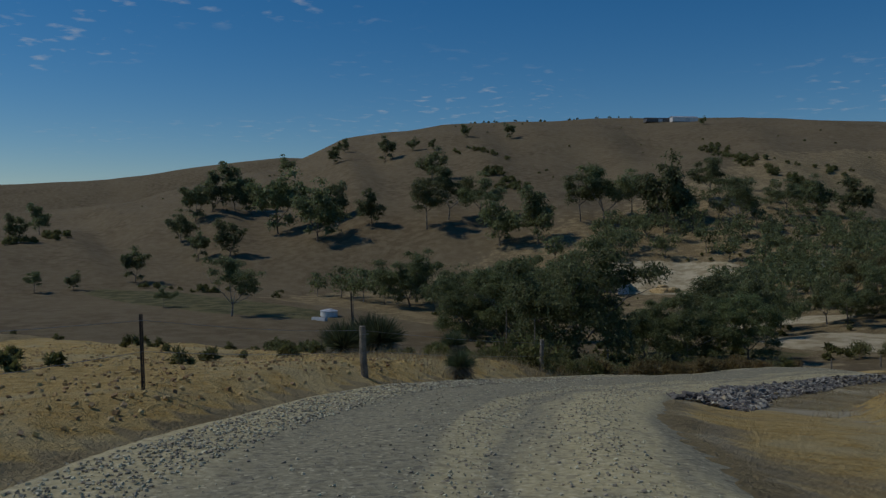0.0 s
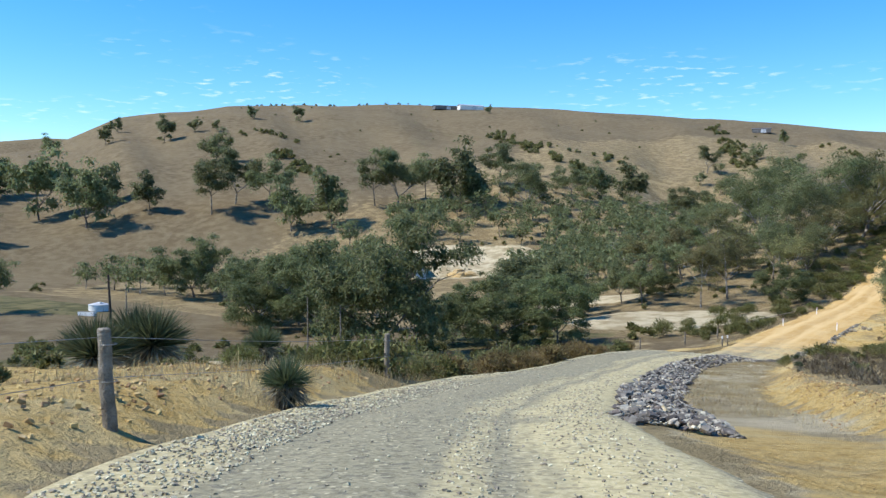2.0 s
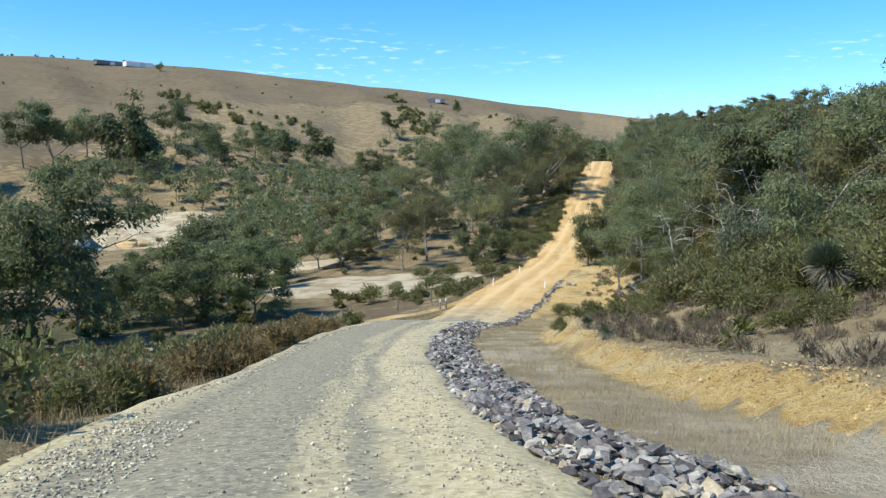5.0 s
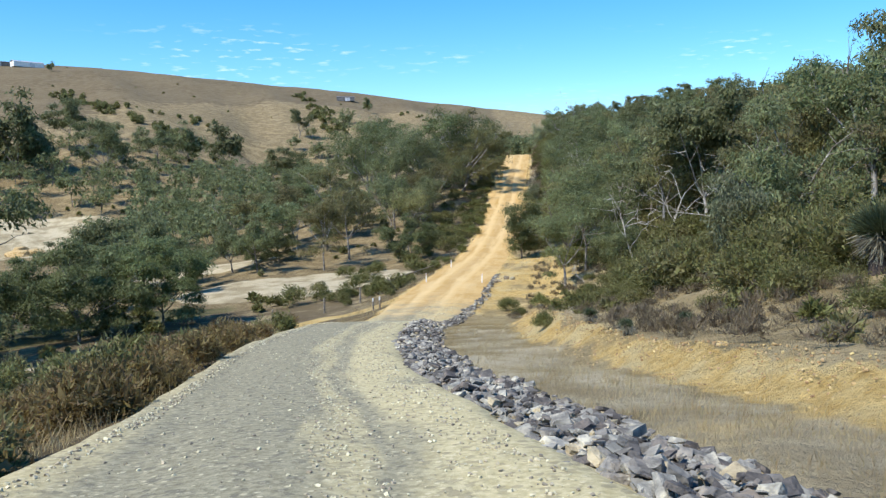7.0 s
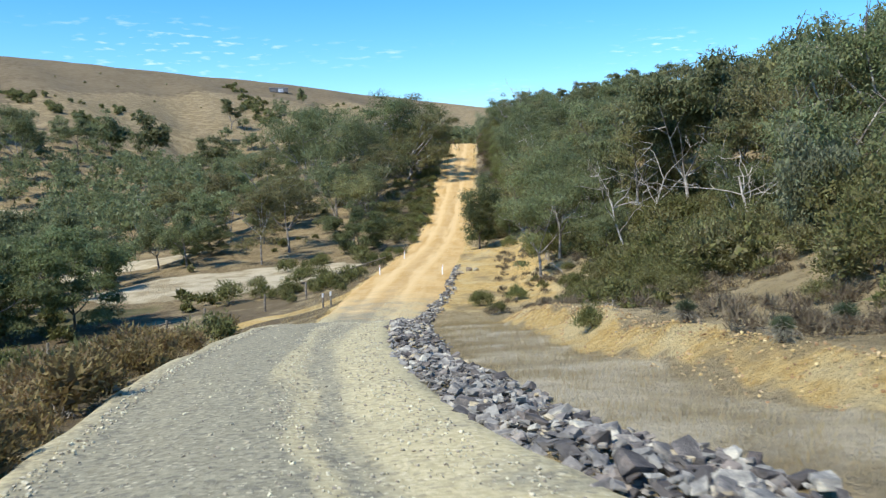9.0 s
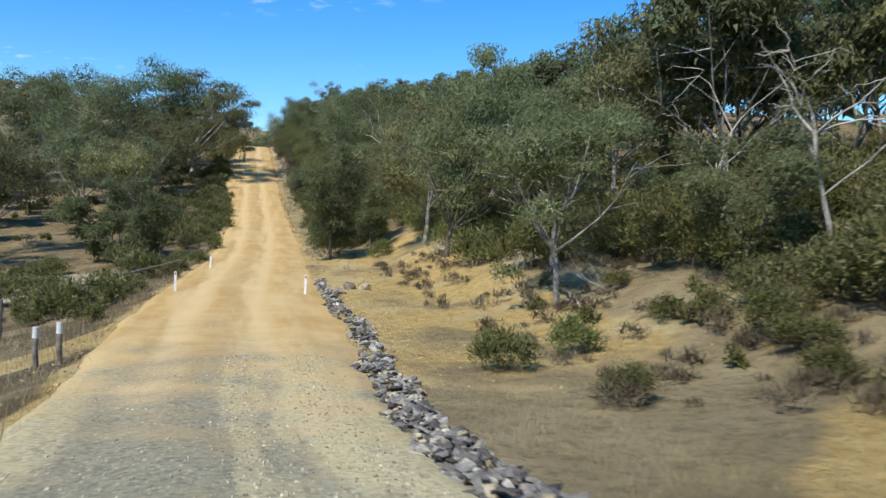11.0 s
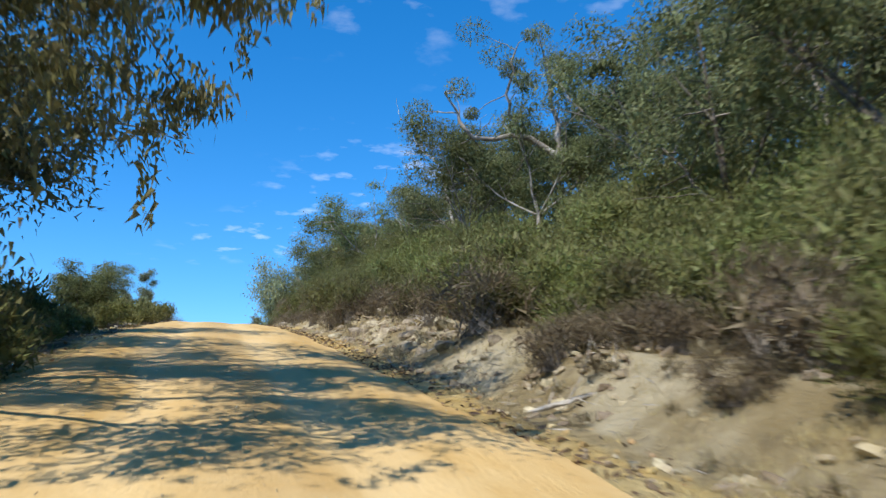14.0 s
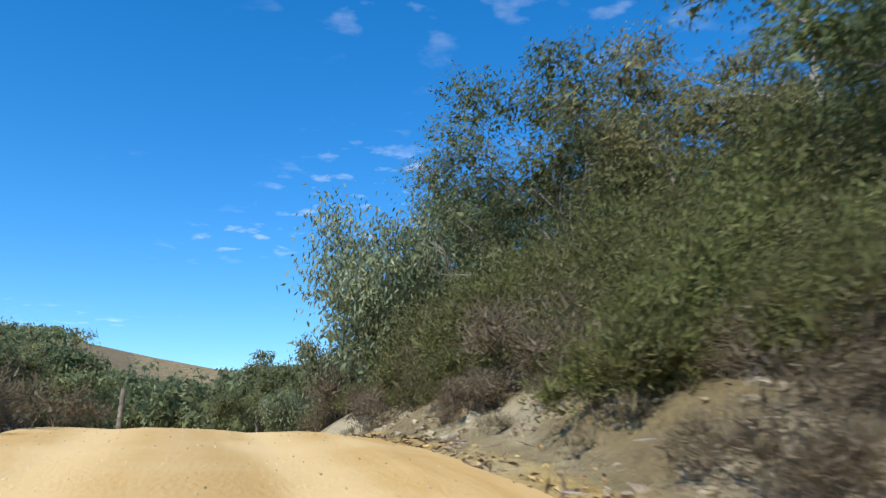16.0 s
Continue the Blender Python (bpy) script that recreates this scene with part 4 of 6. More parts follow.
deep_wood = []
woods = [("bush on the uphill side", 64, S_DIP + 24, S_TOP + 30, 8.0, 16, 3.0, (7.5, 10.5)), ("bush on the uphill side", 135, S_BEND + 30, S_TOP + 45, 9, 62, 4.2, (8.0, 12.5)),
         ("bush on the valley floor", 60, S_BEND + 24, S_DIP + 26, -115, -26, 5.0, (5.0, 8.0)), ("bush on the downhill side", 230, S_DIP + 24, S_TOP + 45, -105, -8.5, 4.7, (5.0, 7.6))]
for group, count, s0, s1, d0, d1, gap, (h0, h1) in woods:
    made = tries = 0
    while made < count and tries < 6000:
        tries += 1
        s = rng.uniform(s0, s1)
        d = d0 + (d1 - d0) * (rng.random() ** 1.5 if d0 > 0 else 1 - rng.random() ** 1.5)
        x, y = (float(v) for v in place(s, d))
        if d > 0 and s < S_DIP + 12 and d < 15 or s < S_DIP + 24 and d < 0 and math.degrees(math.atan2(x - 14, y + 10)) < -43:
            continue
        _s, _d, _z = beside(x, y)
        if abs(_d[0]) < (6.0 if d > 0 else 7.5) or not free(x, y, gap) or max(float(ellipse(np.array([x]), np.array([y]), *c)[0]) for c in OPEN) > 0.2:
            continue
        h = min(rng.uniform(h0, h1), tallest(s, d) * rng.uniform(0.86, 1.03), (5.0 if y > 80 else 6.6) if 0 < d < 14 and 70 < y < 87 else 7.0 if d > 0 and y < 35 else 20.0)
        if h < 2.0:
            continue
        taken.append((x, y, gap))
        made += 1
        if abs(_d[0]) > 34:
            deep_wood.append((x, y, h, FAR[made % 5]))
            continue
        kit = NEAR if s > S_DIP + 20 and s < S_TOP + 25 and 0 < _d[0] < 12 else EDGE if s > S_DIP - 5 and s < S_TOP + 30 and abs(_d[0]) < 17 or s < S_DIP + 12 and 0 < _d[0] < 32 else MID
        plant(kit[int(rng.integers(len(kit)))], x, y, h, rng, "spreading grey-green gum tree in dry bush", group)
for i in range(70):
    x, y = rng.uniform(-85, 2), rng.uniform(192, 262)
    if abs(float(beside(x, y)[1][0])) > 6:
        deep_wood.append((x, y, rng.uniform(3.5, 6.5), FAR[i % 5]))
beyond = np.random.default_rng(77)
for i in range(90):
    turn, far = radians(beyond.uniform(-16, -1)), beyond.uniform(64, 125)
    x, y = -10.6 + far * math.sin(turn), 148.0 + far * math.cos(turn)
    if abs(float(beside(x, y)[1][0])) > 6:
        deep_wood.append((x, y, min(max(8.2 + far * math.tan(radians(beyond.uniform(4.6, 6.2))) - height(x, y), 3.0), 9.5), FAR[i % 5]))
V, Fc, I, n = [], [], [], 0
for x, y, h, (trunk_me, crown_me) in deep_wood:
    a, k = rng.uniform(0, 6.283), h / 10.0
    for q, me in enumerate((trunk_me, crown_me)):
        v, f = arrays_of(me)
        c_, s_ = math.cos(a) * k, math.sin(a) * k
        V.append(np.stack([v[:, 0] * c_ - v[:, 1] * s_ + x, v[:, 0] * s_ + v[:, 1] * c_ + y, v[:, 2] * k + height(x, y) - 0.1], 1))
        Fc.append(f + n)
        I.append(np.full(len(f), q))
        n += len(v)
tagged(new("far_bush", mesh_of("far_bush", np.vstack(V), np.vstack(Fc), [M_BARK, M_LEAF], index=np.concatenate(I))), "open gum bush spreading over the far slopes", "bush", kind="stuff")

# ---- scrub under the trees ----


def bush_arrays(seed, leaves, leaf, wide=1.0, tall=1.0, upright=0.6, slim=0.38, lobes=11, stems=12):
    """Leaves and stems of one bush, as arrays: verts, triangles, and which triangles are stems. Rounded lobes heaped into a dome."""
    r = np.random.default_rng(seed)
    a, far = r.uniform(0, 6.283, lobes), np.sqrt(r.random(lobes))
    mid = np.stack([np.cos(a) * far * 0.46 * wide, np.sin(a) * far * 0.46 * wide, tall * (0.72 - 0.42 * far ** 2) * r.uniform(0.75, 1.15, lobes)], 1)
    size = r.uniform(0.2, 0.34, lobes)
    which = r.choice(lobes, leaves, p=size ** 2 / (size ** 2).sum())
    u = r.normal(size=(leaves, 3))
    u /= np.linalg.norm(u, axis=1)[:, None]
    core = r.random(leaves) < 0.14
    rad = np.where(core, r.uniform(0.1, 0.65, leaves), r.uniform(0.68, 1.1, leaves)) * size[which]
    c = mid[which] + u * rad[:, None] * np.array([wide, wide, tall])
    c[:, 2] = np.abs(c[:, 2]) + 0.02
    along = 0.7 * u + r.normal(0, 0.55, (leaves, 3))
    along[:, 2] += upright
    L = leaf * r.uniform(0.6, 1.4, leaves) * np.where(core, 1.9, 1.0)
    v, f = sprays(c, along, u + [0, 0, 0.3], L, L * slim * np.where(core, 1.6, 1.0), r, 0.8)
    st = r.normal(0, 0.1 * wide, (stems, 3)) * [1, 1, 0]
    tip = mid[r.integers(0, lobes, stems)] + r.normal(0, 0.06, (stems, 3))
    sv = np.stack([st - [0.011, 0, 0], st + [0.011, 0, 0], tip], 1).reshape(-1, 3)
    return np.vstack([v, sv]), np.vstack([f, np.arange(3 * stems).reshape(-1, 3) + len(v)]), np.r_[np.zeros(len(f), int), np.ones(stems, int)]


def scattered(name, kinds, spots, mats, label, category, rng):
    """Many small plants joined into one object. kinds: arrays; spots: x, y, size."""
    V, Fc, I, n = [], [], [], 0
    zs = surface(np.array([p[0] for p in spots]), np.array([p[1] for p in spots]))
    for (x, y, k, *_), z in zip(spots, zs):
        v, f, idx = kinds[int(rng.integers(len(kinds)))]
        a = rng.uniform(0, 6.283)
        c, s = math.cos(a), math.sin(a)
        q = v * k
        V.append(np.stack([q[:, 0] * c - q[:, 1] * s + x, q[:, 0] * s + q[:, 1] * c + y, q[:, 2] + z - 0.03], 1))
        Fc.append(f + n)
        I.append(idx)
        n += len(v)
    me = mesh_of(name, np.vstack(V), np.vstack(Fc), mats, index=np.concatenate(I))
    return tagged(new(name, me), label, category, kind="stuff")


def strip_spots(count, s0, s1, d0, d1, k0, k1, power=1.0):
    s = rng.uniform(s0, s1, count)
    e = rng.random(count) ** power
    side = 1 if d0 > 0 else -1
    d = np.where(side > 0, half_right(s), -half_left(s)) + d0 + (d1 - d0) * e
    x, y = place(s, d)
    return list(zip(x.tolist(), y.tolist(), rng.uniform(k0, k1, count).tolist()))


SCRUB_FINE = [bush_arrays(180 + i, 1300, 0.10, 1.1, 1.0, 0.5, 0.36) for i in range(5)]
HEATH = [bush_arrays(280 + i, 2300, 0.075, 1.15, 1.0, 0.7, 0.26) for i in range(5)]
HEATH_BIG = [bush_arrays(230 + i, 5600, 0.046, 1.2, 1.0, 0.6, 0.28, 22, 20) for i in range(5)]
HEATH_FINE = [bush_arrays(240 + i, 11500, 0.026, 1.2, 1.0, 0.6, 0.30, 26, 34) for i in range(4)]
TWIGGY = [bush_arrays(580 + i, 1900, 0.075, 1.15, 1.0, 0.6, 0.16, 12, 70) for i in range(5)]
SCRUB_SLIM = [bush_arrays(380 + i, 1400, 0.10, 1.15, 1.0, 0.6, 0.30) for i in range(5)]
SLOPE = [bush_arrays(330 + i, 3000, 0.058, 1.2, 1.0, 0.5, 0.36, 16, 14) for i in range(5)]
TUSSOCK = [bush_arrays(480 + i, 240, 0.16, 1.0, 0.75, 1.0, 0.14, 5, 6) for i in range(5)]
SCRUB_SMALL = [bush_arrays(90 + i, 240, 0.24, 1.0, 0.8, 0.5, 0.4, 6, 6) for i in range(4)]
scattered("heath_scrub", HEATH, strip_spots(75, S_DIP + 41, S_DIP + 84, 1.4, 3.9, 0.7, 1.5) + strip_spots(24, S_DIP + 84, S_DIP + 103, 2.2, 4.2, 0.8, 1.4) + strip_spots(62, S_DIP + 103, S_TOP + 30, 1.5, 4.0, 0.7, 1.4) + strip_spots(34, S_DIP + 104, S_TOP + 28, 1.1, 2.4, 0.45, 0.95), [M_HEATH, M_BARK], "dense olive heath scrub on the cut bank", "scrub", rng)
scattered("tall_heath", HEATH_BIG, strip_spots(26, S_DIP + 26, S_DIP + 44, 6.0, 10, 1.1, 2.0) + strip_spots(145, S_DIP + 42, S_TOP + 30, 3.6, 9.5, 1.5, 2.3, 0.8) + strip_spots(30, S_DIP + 84, S_TOP + 4, 3.2, 7.0, 1.2, 2.0), [M_HEATH, M_BARK], "tall rounded olive heath bushes above the cut bank", "scrub", rng)
scattered("crest_heath", HEATH_FINE, strip_spots(34, S_TOP - 2, S_TOP + 20, 3.4, 7.5, 2.0, 3.0) + strip_spots(16, S_TOP + 2, S_TOP + 16, 2.6, 4.5, 1.2, 1.9), [M_HEATH, M_BARK], "fine-leaved olive heath bushes crowding the bank by the crest", "scrub", rng)
scattered("twiggy_scrub", TWIGGY, strip_spots(70, S_DIP + 40, S_TOP + 24, 1.6, 5, 0.7, 1.7) + strip_spots(20, S_DIP + 74, S_DIP + 90, 1.2, 2.6, 0.4, 0.8) + strip_spots(90, S_DIP + 102, S_TOP + 26, 1.0, 2.6, 0.4, 0.95), [M_SCRUB_DRY, M_BARK], "grey-brown twiggy half-dead scrub", "scrub", rng)
scattered("roadside_scrub", SCRUB_SLIM, strip_spots(110, S_DIP + 18, S_TOP + 20, -0.8, -9, 0.8, 1.7), [M_SCRUB, M_BARK], "low olive scrub below the road edge", "scrub", rng)
scattered("edge_heath", SCRUB_SLIM, strip_spots(80, S_DIP + 22, S_TOP + 14, -0.3, -2.2, 0.5, 1.1), [M_HEATH, M_BARK], "low olive heath at the downhill road edge", "scrub", rng)
scattered("russet_scrub", SCRUB_FINE, strip_spots(110, S_BEND + 11, S_DIP - 12, -0.35, -3.2, 0.5, 1.0), [M_SCRUB_RED, M_BARK], "russet and green bracken on the embankment", "scrub", rng)
scattered("bracken", SCRUB_FINE, strip_spots(50, S_BEND + 9, S_DIP - 13, -0.6, -8, 0.6, 1.2) + strip_spots(80, S_BEND + 9, S_DIP - 12, -3, -15, 0.6, 1.2) + strip_spots(12, S_DIP + 14, S_DIP + 22, -0.8, -6, 0.5, 1.0), [M_SCRUB, M_BARK], "green bracken and low scrub on the embankment", "scrub", rng)
scattered("bank_tussocks", TUSSOCK, strip_spots(260, S_DIP + 36, S_TOP + 18, 0.8, 3.2, 0.18, 0.5), [M_SCRUB_DRY, M_BARK], "small dry grey-brown tussocks on the cut bank", "scrub", rng)
scattered("low_heath", TUSSOCK, strip_spots(330, S_BEND + 8, S_DIP + 6, 4.6, 10, 0.25, 0.7) + strip_spots(160, S_DIP + 2, S_DIP + 32, 3.0, 10, 0.25, 0.7), [M_SCRUB_DRY, M_BARK], "grey-brown low tussocks on dull dry ground", "scrub", rng)
scattered("slope_scrub", SLOPE, strip_spots(60, S_BEND + 18, S_DIP + 30, 6.4, 9.5, 0.6, 1.2) + strip_spots(95, S_BEND + 14, S_DIP + 32, 8.2, 18, 1.2, 2.1) + strip_spots(80, S_DIP - 6, S_DIP + 48, 9, 26, 1.6, 2.8), [M_SCRUB, M_BARK], "thick low scrub at the foot of the wooded slope", "scrub", rng)

# ---- dry grass ----


def tuft_arrays(seed, n_blades, tall=0.35, wide=0.16):
    r = np.random.default_rng(seed)
    c = r.normal(0, wide, (n_blades, 3)) * [1, 1, 0]
    along = r.normal(0, 0.35, (n_blades, 3)) + [0, 0, 1]
    v, f = sprays(c, along, r.normal(size=(n_blades, 3)), tall * r.uniform(0.5, 1.2, n_blades), 0.011 * np.ones(n_blades), r)
    v[:, 2] = np.maximum(v[:, 2], -0.02)
    return v, f, np.zeros(len(f), int)


TUFTS = [tuft_arrays(100 + i, 20, 0.30, 0.15) for i in range(5)]
spots = strip_spots(3200, S_BEND - 20, S_BEND + 12, -0.3, -22, 0.25, 0.65, 1.0) + strip_spots(1200, S_BEND + 2, S_BEND + 16, -0.3, -8, 0.3, 0.8, 1.0) + strip_spots(3000, S_BEND - 10, S_DIP + 34, 2.6, 17, 0.35, 0.95, 1.0) + strip_spots(900, S_BEND + 2, S_DIP + 40, -0.3, -3.0, 0.7, 1.7, 1.3) + strip_spots(1100, S_DIP + 30, S_TOP + 16, 0.9, 4, 0.4, 1.0) + strip_spots(2400, S_BEND + 8, S_DIP + 6, 1.3, 3.3, 0.3, 0.8) + strip_spots(1600, S_DIP + 4, S_DIP + 32, 1.0, 9, 0.3, 0.7)
scattered("dry_grass", TUFTS, spots, M_STRAW, "straw-coloured dry grass tufts along the verges", "grass", rng)

# ---- the big gum that overhangs the climb ----


def weeping_gum(x, y, tall):
    """Leaning trunk, long crooked limbs and curtains of hanging leaves."""
    r = np.random.default_rng(311)
    ob = root("gum_tree", x, y, height(x, y) - 0.1, 0, "big leaning gum tree with curtains of hanging leaves over the road", "tree", "gums below the climb")
    tubes, tips = Tubes(), []
    q = np.linspace(0, 1, 7)[:, None]
    trunk = np.array([0, 0, -0.2]) + q * np.array([1.6, 0.6, tall * 0.40]) + np.array([0.3, 0.1, 0]) * np.sin(q * 5)
    tubes.add(trunk, 0.30 - 0.13 * q[:, 0], 9)
    for i in range(12):
        az = i * 0.55 + r.normal(0, 0.2)
        up = r.uniform(0.3, 1.25)
        way = np.array([math.cos(az) * math.cos(up) + 0.2, math.sin(az) * math.cos(up) + 0.1, math.sin(up)])
        ln = tall * r.uniform(0.34, 0.52)
        start = trunk[int(r.integers(3, 7))]
        limb = start + way * ln * q + np.cumsum(r.normal(0, 0.11, (7, 3)), 0) * q
        tubes.add(limb, 0.13 * (1 - 0.8 * q[:, 0]), 6)
        for b in range(8):
            a = r.uniform(0.3, 1)
            st = np.array([np.interp(a, q[:, 0], limb[:, c]) for c in range(3)])
            w2 = way * 0.5 + r.normal(0, 0.6, 3)
            tw = st + w2 / np.linalg.norm(w2) * tall * r.uniform(0.08, 0.2) * q + np.array([0, 0, -0.5]) * q ** 2
            tubes.add(tw, 0.035 * (1 - 0.8 * q[:, 0]), 4)
            tips += [tw[-1], tw[3]]
    tips = np.array(tips)
    n = 72000
    which = r.integers(0, len(tips), n)
    c = tips[which] + r.normal(size=(n, 3)) * r.uniform(0.22, 0.5, len(tips))[which][:, None] * [1, 1, 0.5]
    strands = tips[r.integers(0, len(tips), 340)] + r.normal(0, 0.3, (340, 3))
    per = 80
    down = r.uniform(0.5, 1.7, 340)[:, None] * r.random((340, per))
    low = strands[:, None] + r.normal(0, 0.07, (340, per, 3)) - np.stack([0 * down, 0 * down, down], -1)
    c = np.vstack([c, low.reshape(-1, 3)])
    n = len(c)
    along = r.normal(0, 0.4, (n, 3)) + [0, 0, -1]
    L = r.uniform(0.10, 0.19, n)
    v, f = sprays(c, along, r.normal(size=(n, 3)), L, L * 0.34, r)
    part_of("trunk", tubes.mesh("trunk", M_PALE_BARK), ob)
    part_of("crown", mesh_of("crown", v, f, M_LEAF_RUST), ob)


weeping_gum(-15.0, 119.0, 12.8)


def leaning_gum(x, y):
    """Old gum leaning over the cut bank: bare crooked pale limbs and thin clumps of leaves at their ends."""
    r = np.random.default_rng(333)
    z = height(x, y) - 0.2
    ob = root("gum_tree", x, y, z, 0, "old leaning gum with long bare crooked pale limbs", "tree", "trees beside the road")
    q = np.linspace(0, 1, 9)
    tubes, tips = Tubes(), []

    def limb(knots, r0, r1, twigs):
        k = np.array(knots, float)
        p = np.stack([np.interp(q, np.linspace(0, 1, len(k)), k[:, c]) for c in range(3)], 1)
        p[1:-1] += r.normal(0, 0.07, (7, 3))
        tubes.add(p, r0 + (r1 - r0) * q, 8)
        for _ in range(twigs):
            w = r.normal(0, 0.6, 3) + [0, 0, 0.5]
            st = p[int(r.integers(3, 9))]
            tw = st + (w / np.linalg.norm(w) * r.uniform(0.7, 1.7)) * q[:, None] + np.cumsum(r.normal(0, 0.05, (9, 3)), 0) * q[:, None]
            tubes.add(tw, r1 * (0.8 - 0.6 * q), 5)
            if r.random() < 0.75:
                tips.append(tw[-1])

    rise = 11.1 - z
    limb([(0, 0, -0.2), (-0.35, 0, rise * 0.5), (-1.7, 0, rise)], 0.24, 0.16, 0)
    limb([(-1.7, 0, rise), (-3.0, 0.1, rise + 0.7), (-4.6, 0.2, rise + 0.6), (-5.4, 0.3, rise + 2.1)], 0.13, 0.035, 9)
    limb([(-3.0, 0.1, rise + 0.7), (-3.5, -0.6, rise + 1.8), (-3.3, -0.9, rise + 3.2)], 0.07, 0.025, 7)
    limb([(-1.7, 0, rise), (-1.6, 0.3, rise + 1.4), (-2.0, 0.2, rise + 3.6)], 0.12, 0.04, 9)
    limb([(-1.1, 0, rise * 0.75), (0.6, 0.6, rise + 0.9), (1.5, 0.8, rise + 2.6)], 0.10, 0.035, 12)
    tips = np.array(tips)
    n = 9000
    which = r.integers(0, len(tips), n)
    u = r.normal(size=(n, 3))
    u /= np.linalg.norm(u, axis=1)[:, None]
    c = tips[which] + u * (r.uniform(0.3, 0.7, len(tips))[which] * r.uniform(0.5, 1, n))[:, None] * [1, 1, 0.7]
    L = r.uniform(0.08, 0.16, n)
    v, f = sprays(c, r.normal(0, 0.5, (n, 3)) + [0, 0, -0.9], u, L, L * 0.3, r)
    part_of("trunk", tubes.mesh("trunk", M_PALE_BARK), ob)
    part_of("crown", mesh_of("crown", v, f, M_LEAF), ob)


leaning_gum(2.6, 136.5)


def grey_tree(x, y, tall, seed, wide=0.33):
    """Young gum of broad grey-green juvenile leaves, branched from the base."""
    r = np.random.default_rng(seed)
    ob = root("young_gum", x, y, height(x, y) - 0.05, 0, "young grey-green gum with broad pale leaves at the road edge", "tree", "young roadside gums")
    tubes = Tubes()
    q = np.linspace(0, 1, 5)[:, None]
    tips = []
    for i in range(7):
        az = i * 0.9 + r.normal(0, 0.2)
        limb = np.array([math.cos(az), math.sin(az), 0]) * wide * tall * r.uniform(0.3, 1.0) * q ** 1.4 + np.array([0, 0, tall * r.uniform(0.6, 0.95)]) * q
        tubes.add(limb, 0.05 * (1 - 0.8 * q[:, 0]), 5)
        for a in np.linspace(0.25, 1, 7):
            tips.append(np.array([np.interp(a, q[:, 0], limb[:, c]) for c in range(3)]))
    tips = np.array(tips)
    n = int(3600 * tall)
    c = tips[r.integers(0, len(tips), n)] + r.normal(0, 0.068 * tall, (n, 3))
    c[:, 2] = np.maximum(c[:, 2], 0.15)
    along = r.normal(0, 0.5, (n, 3)) + [0, 0, -0.9]
    L = r.uniform(0.10, 0.19, n) * (0.75 + 0.09 * tall)
    v, f = blades(c, along, L, L * 0.30, r)
    part_of("trunk", tubes.mesh("trunk", M_BARK), ob)
    part_of("crown", mesh_of("crown", v, f, M_LEAF_GREY), ob)


for i, (s, d, tall) in enumerate(((S_DIP + 72.6, 3.7, 2.8), (S_TOP + 21.5, 5.0, 5.8), (S_TOP + 26, 4.2, 2.9), (S_TOP + 34, 3.6, 2.6), (S_DIP - 14 + 0.0, 12.0, 3.0))):
    x, y = (float(v) for v in place(s, d))
    grey_tree(x, y, tall, 400 + i)


def sapling(x, y, tall, seed):
    """Slender young gum: one bare stem, short side branches and an open crown near the top."""
    r = np.random.default_rng(seed)
    ob = root("sapling", x, y, height(x, y) - 0.05, 0, "slender young gum on a thin bare stem by the crest", "tree", "saplings by the crest")
    q = np.linspace(0, 1, 8)
    stem = np.stack([0.10 * np.sin(q * 3 + seed) * q, 0.08 * np.sin(q * 4) * q, q * tall * 0.9], 1)
    tubes, tips = Tubes(), []
    tubes.add(stem, 0.034 - 0.026 * q, 6)
    for i in range(13):
        a = r.uniform(0.42, 1.0)
        start = np.array([np.interp(a, q, stem[:, c]) for c in range(3)])
        way = np.array([math.cos(i * 2.4), math.sin(i * 2.4), r.uniform(0.5, 1.3)])
        twig = start + way / np.linalg.norm(way) * tall * r.uniform(0.10, 0.19) * (1.25 - 0.5 * a) * q[:, None]
        tubes.add(twig, 0.011 * (1 - 0.7 * q), 4)
        tips += [twig[-1], twig[5]]
    tips = np.array(tips)
    n = int(1500 * tall)
    c = tips[r.integers(0, len(tips), n)] + r.normal(0, 0.034 * tall, (n, 3))
    L = r.uniform(0.06, 0.12, n)
    v, f = sprays(c, r.normal(0, 0.5, (n, 3)) + [0, 0, -0.8], r.normal(size=(n, 3)), L, L * 0.32, r)
    part_of("trunk", tubes.mesh("trunk", M_BARK), ob)
    part_of("crown", mesh_of("crown", v, f, M_LEAF_GREY), ob)


for i, (x, y, tall) in enumerate(((-15.1, 157.0, 3.1), (-16.3, 158.6, 2.3), (-14.4, 153.4, 1.3))):
    sapling(x, y, tall, 440 + i)
scattered("crest_scrub", TWIGGY, [(-13.9, 157.0, 1.0), (-14.4, 158.4, 1.1), (-14.9, 155.8, 0.9), (-15.6, 157.6, 1.1), (-14.0, 159.6, 0.9), (-16.0, 155.2, 1.2), (-13.6, 161.5, 0.7), (-15.4, 160.4, 1.1)], [M_SCRUB_DRY, M_BARK], "thin twiggy grey-green scrub by the crest", "scrub", np.random.default_rng(441))


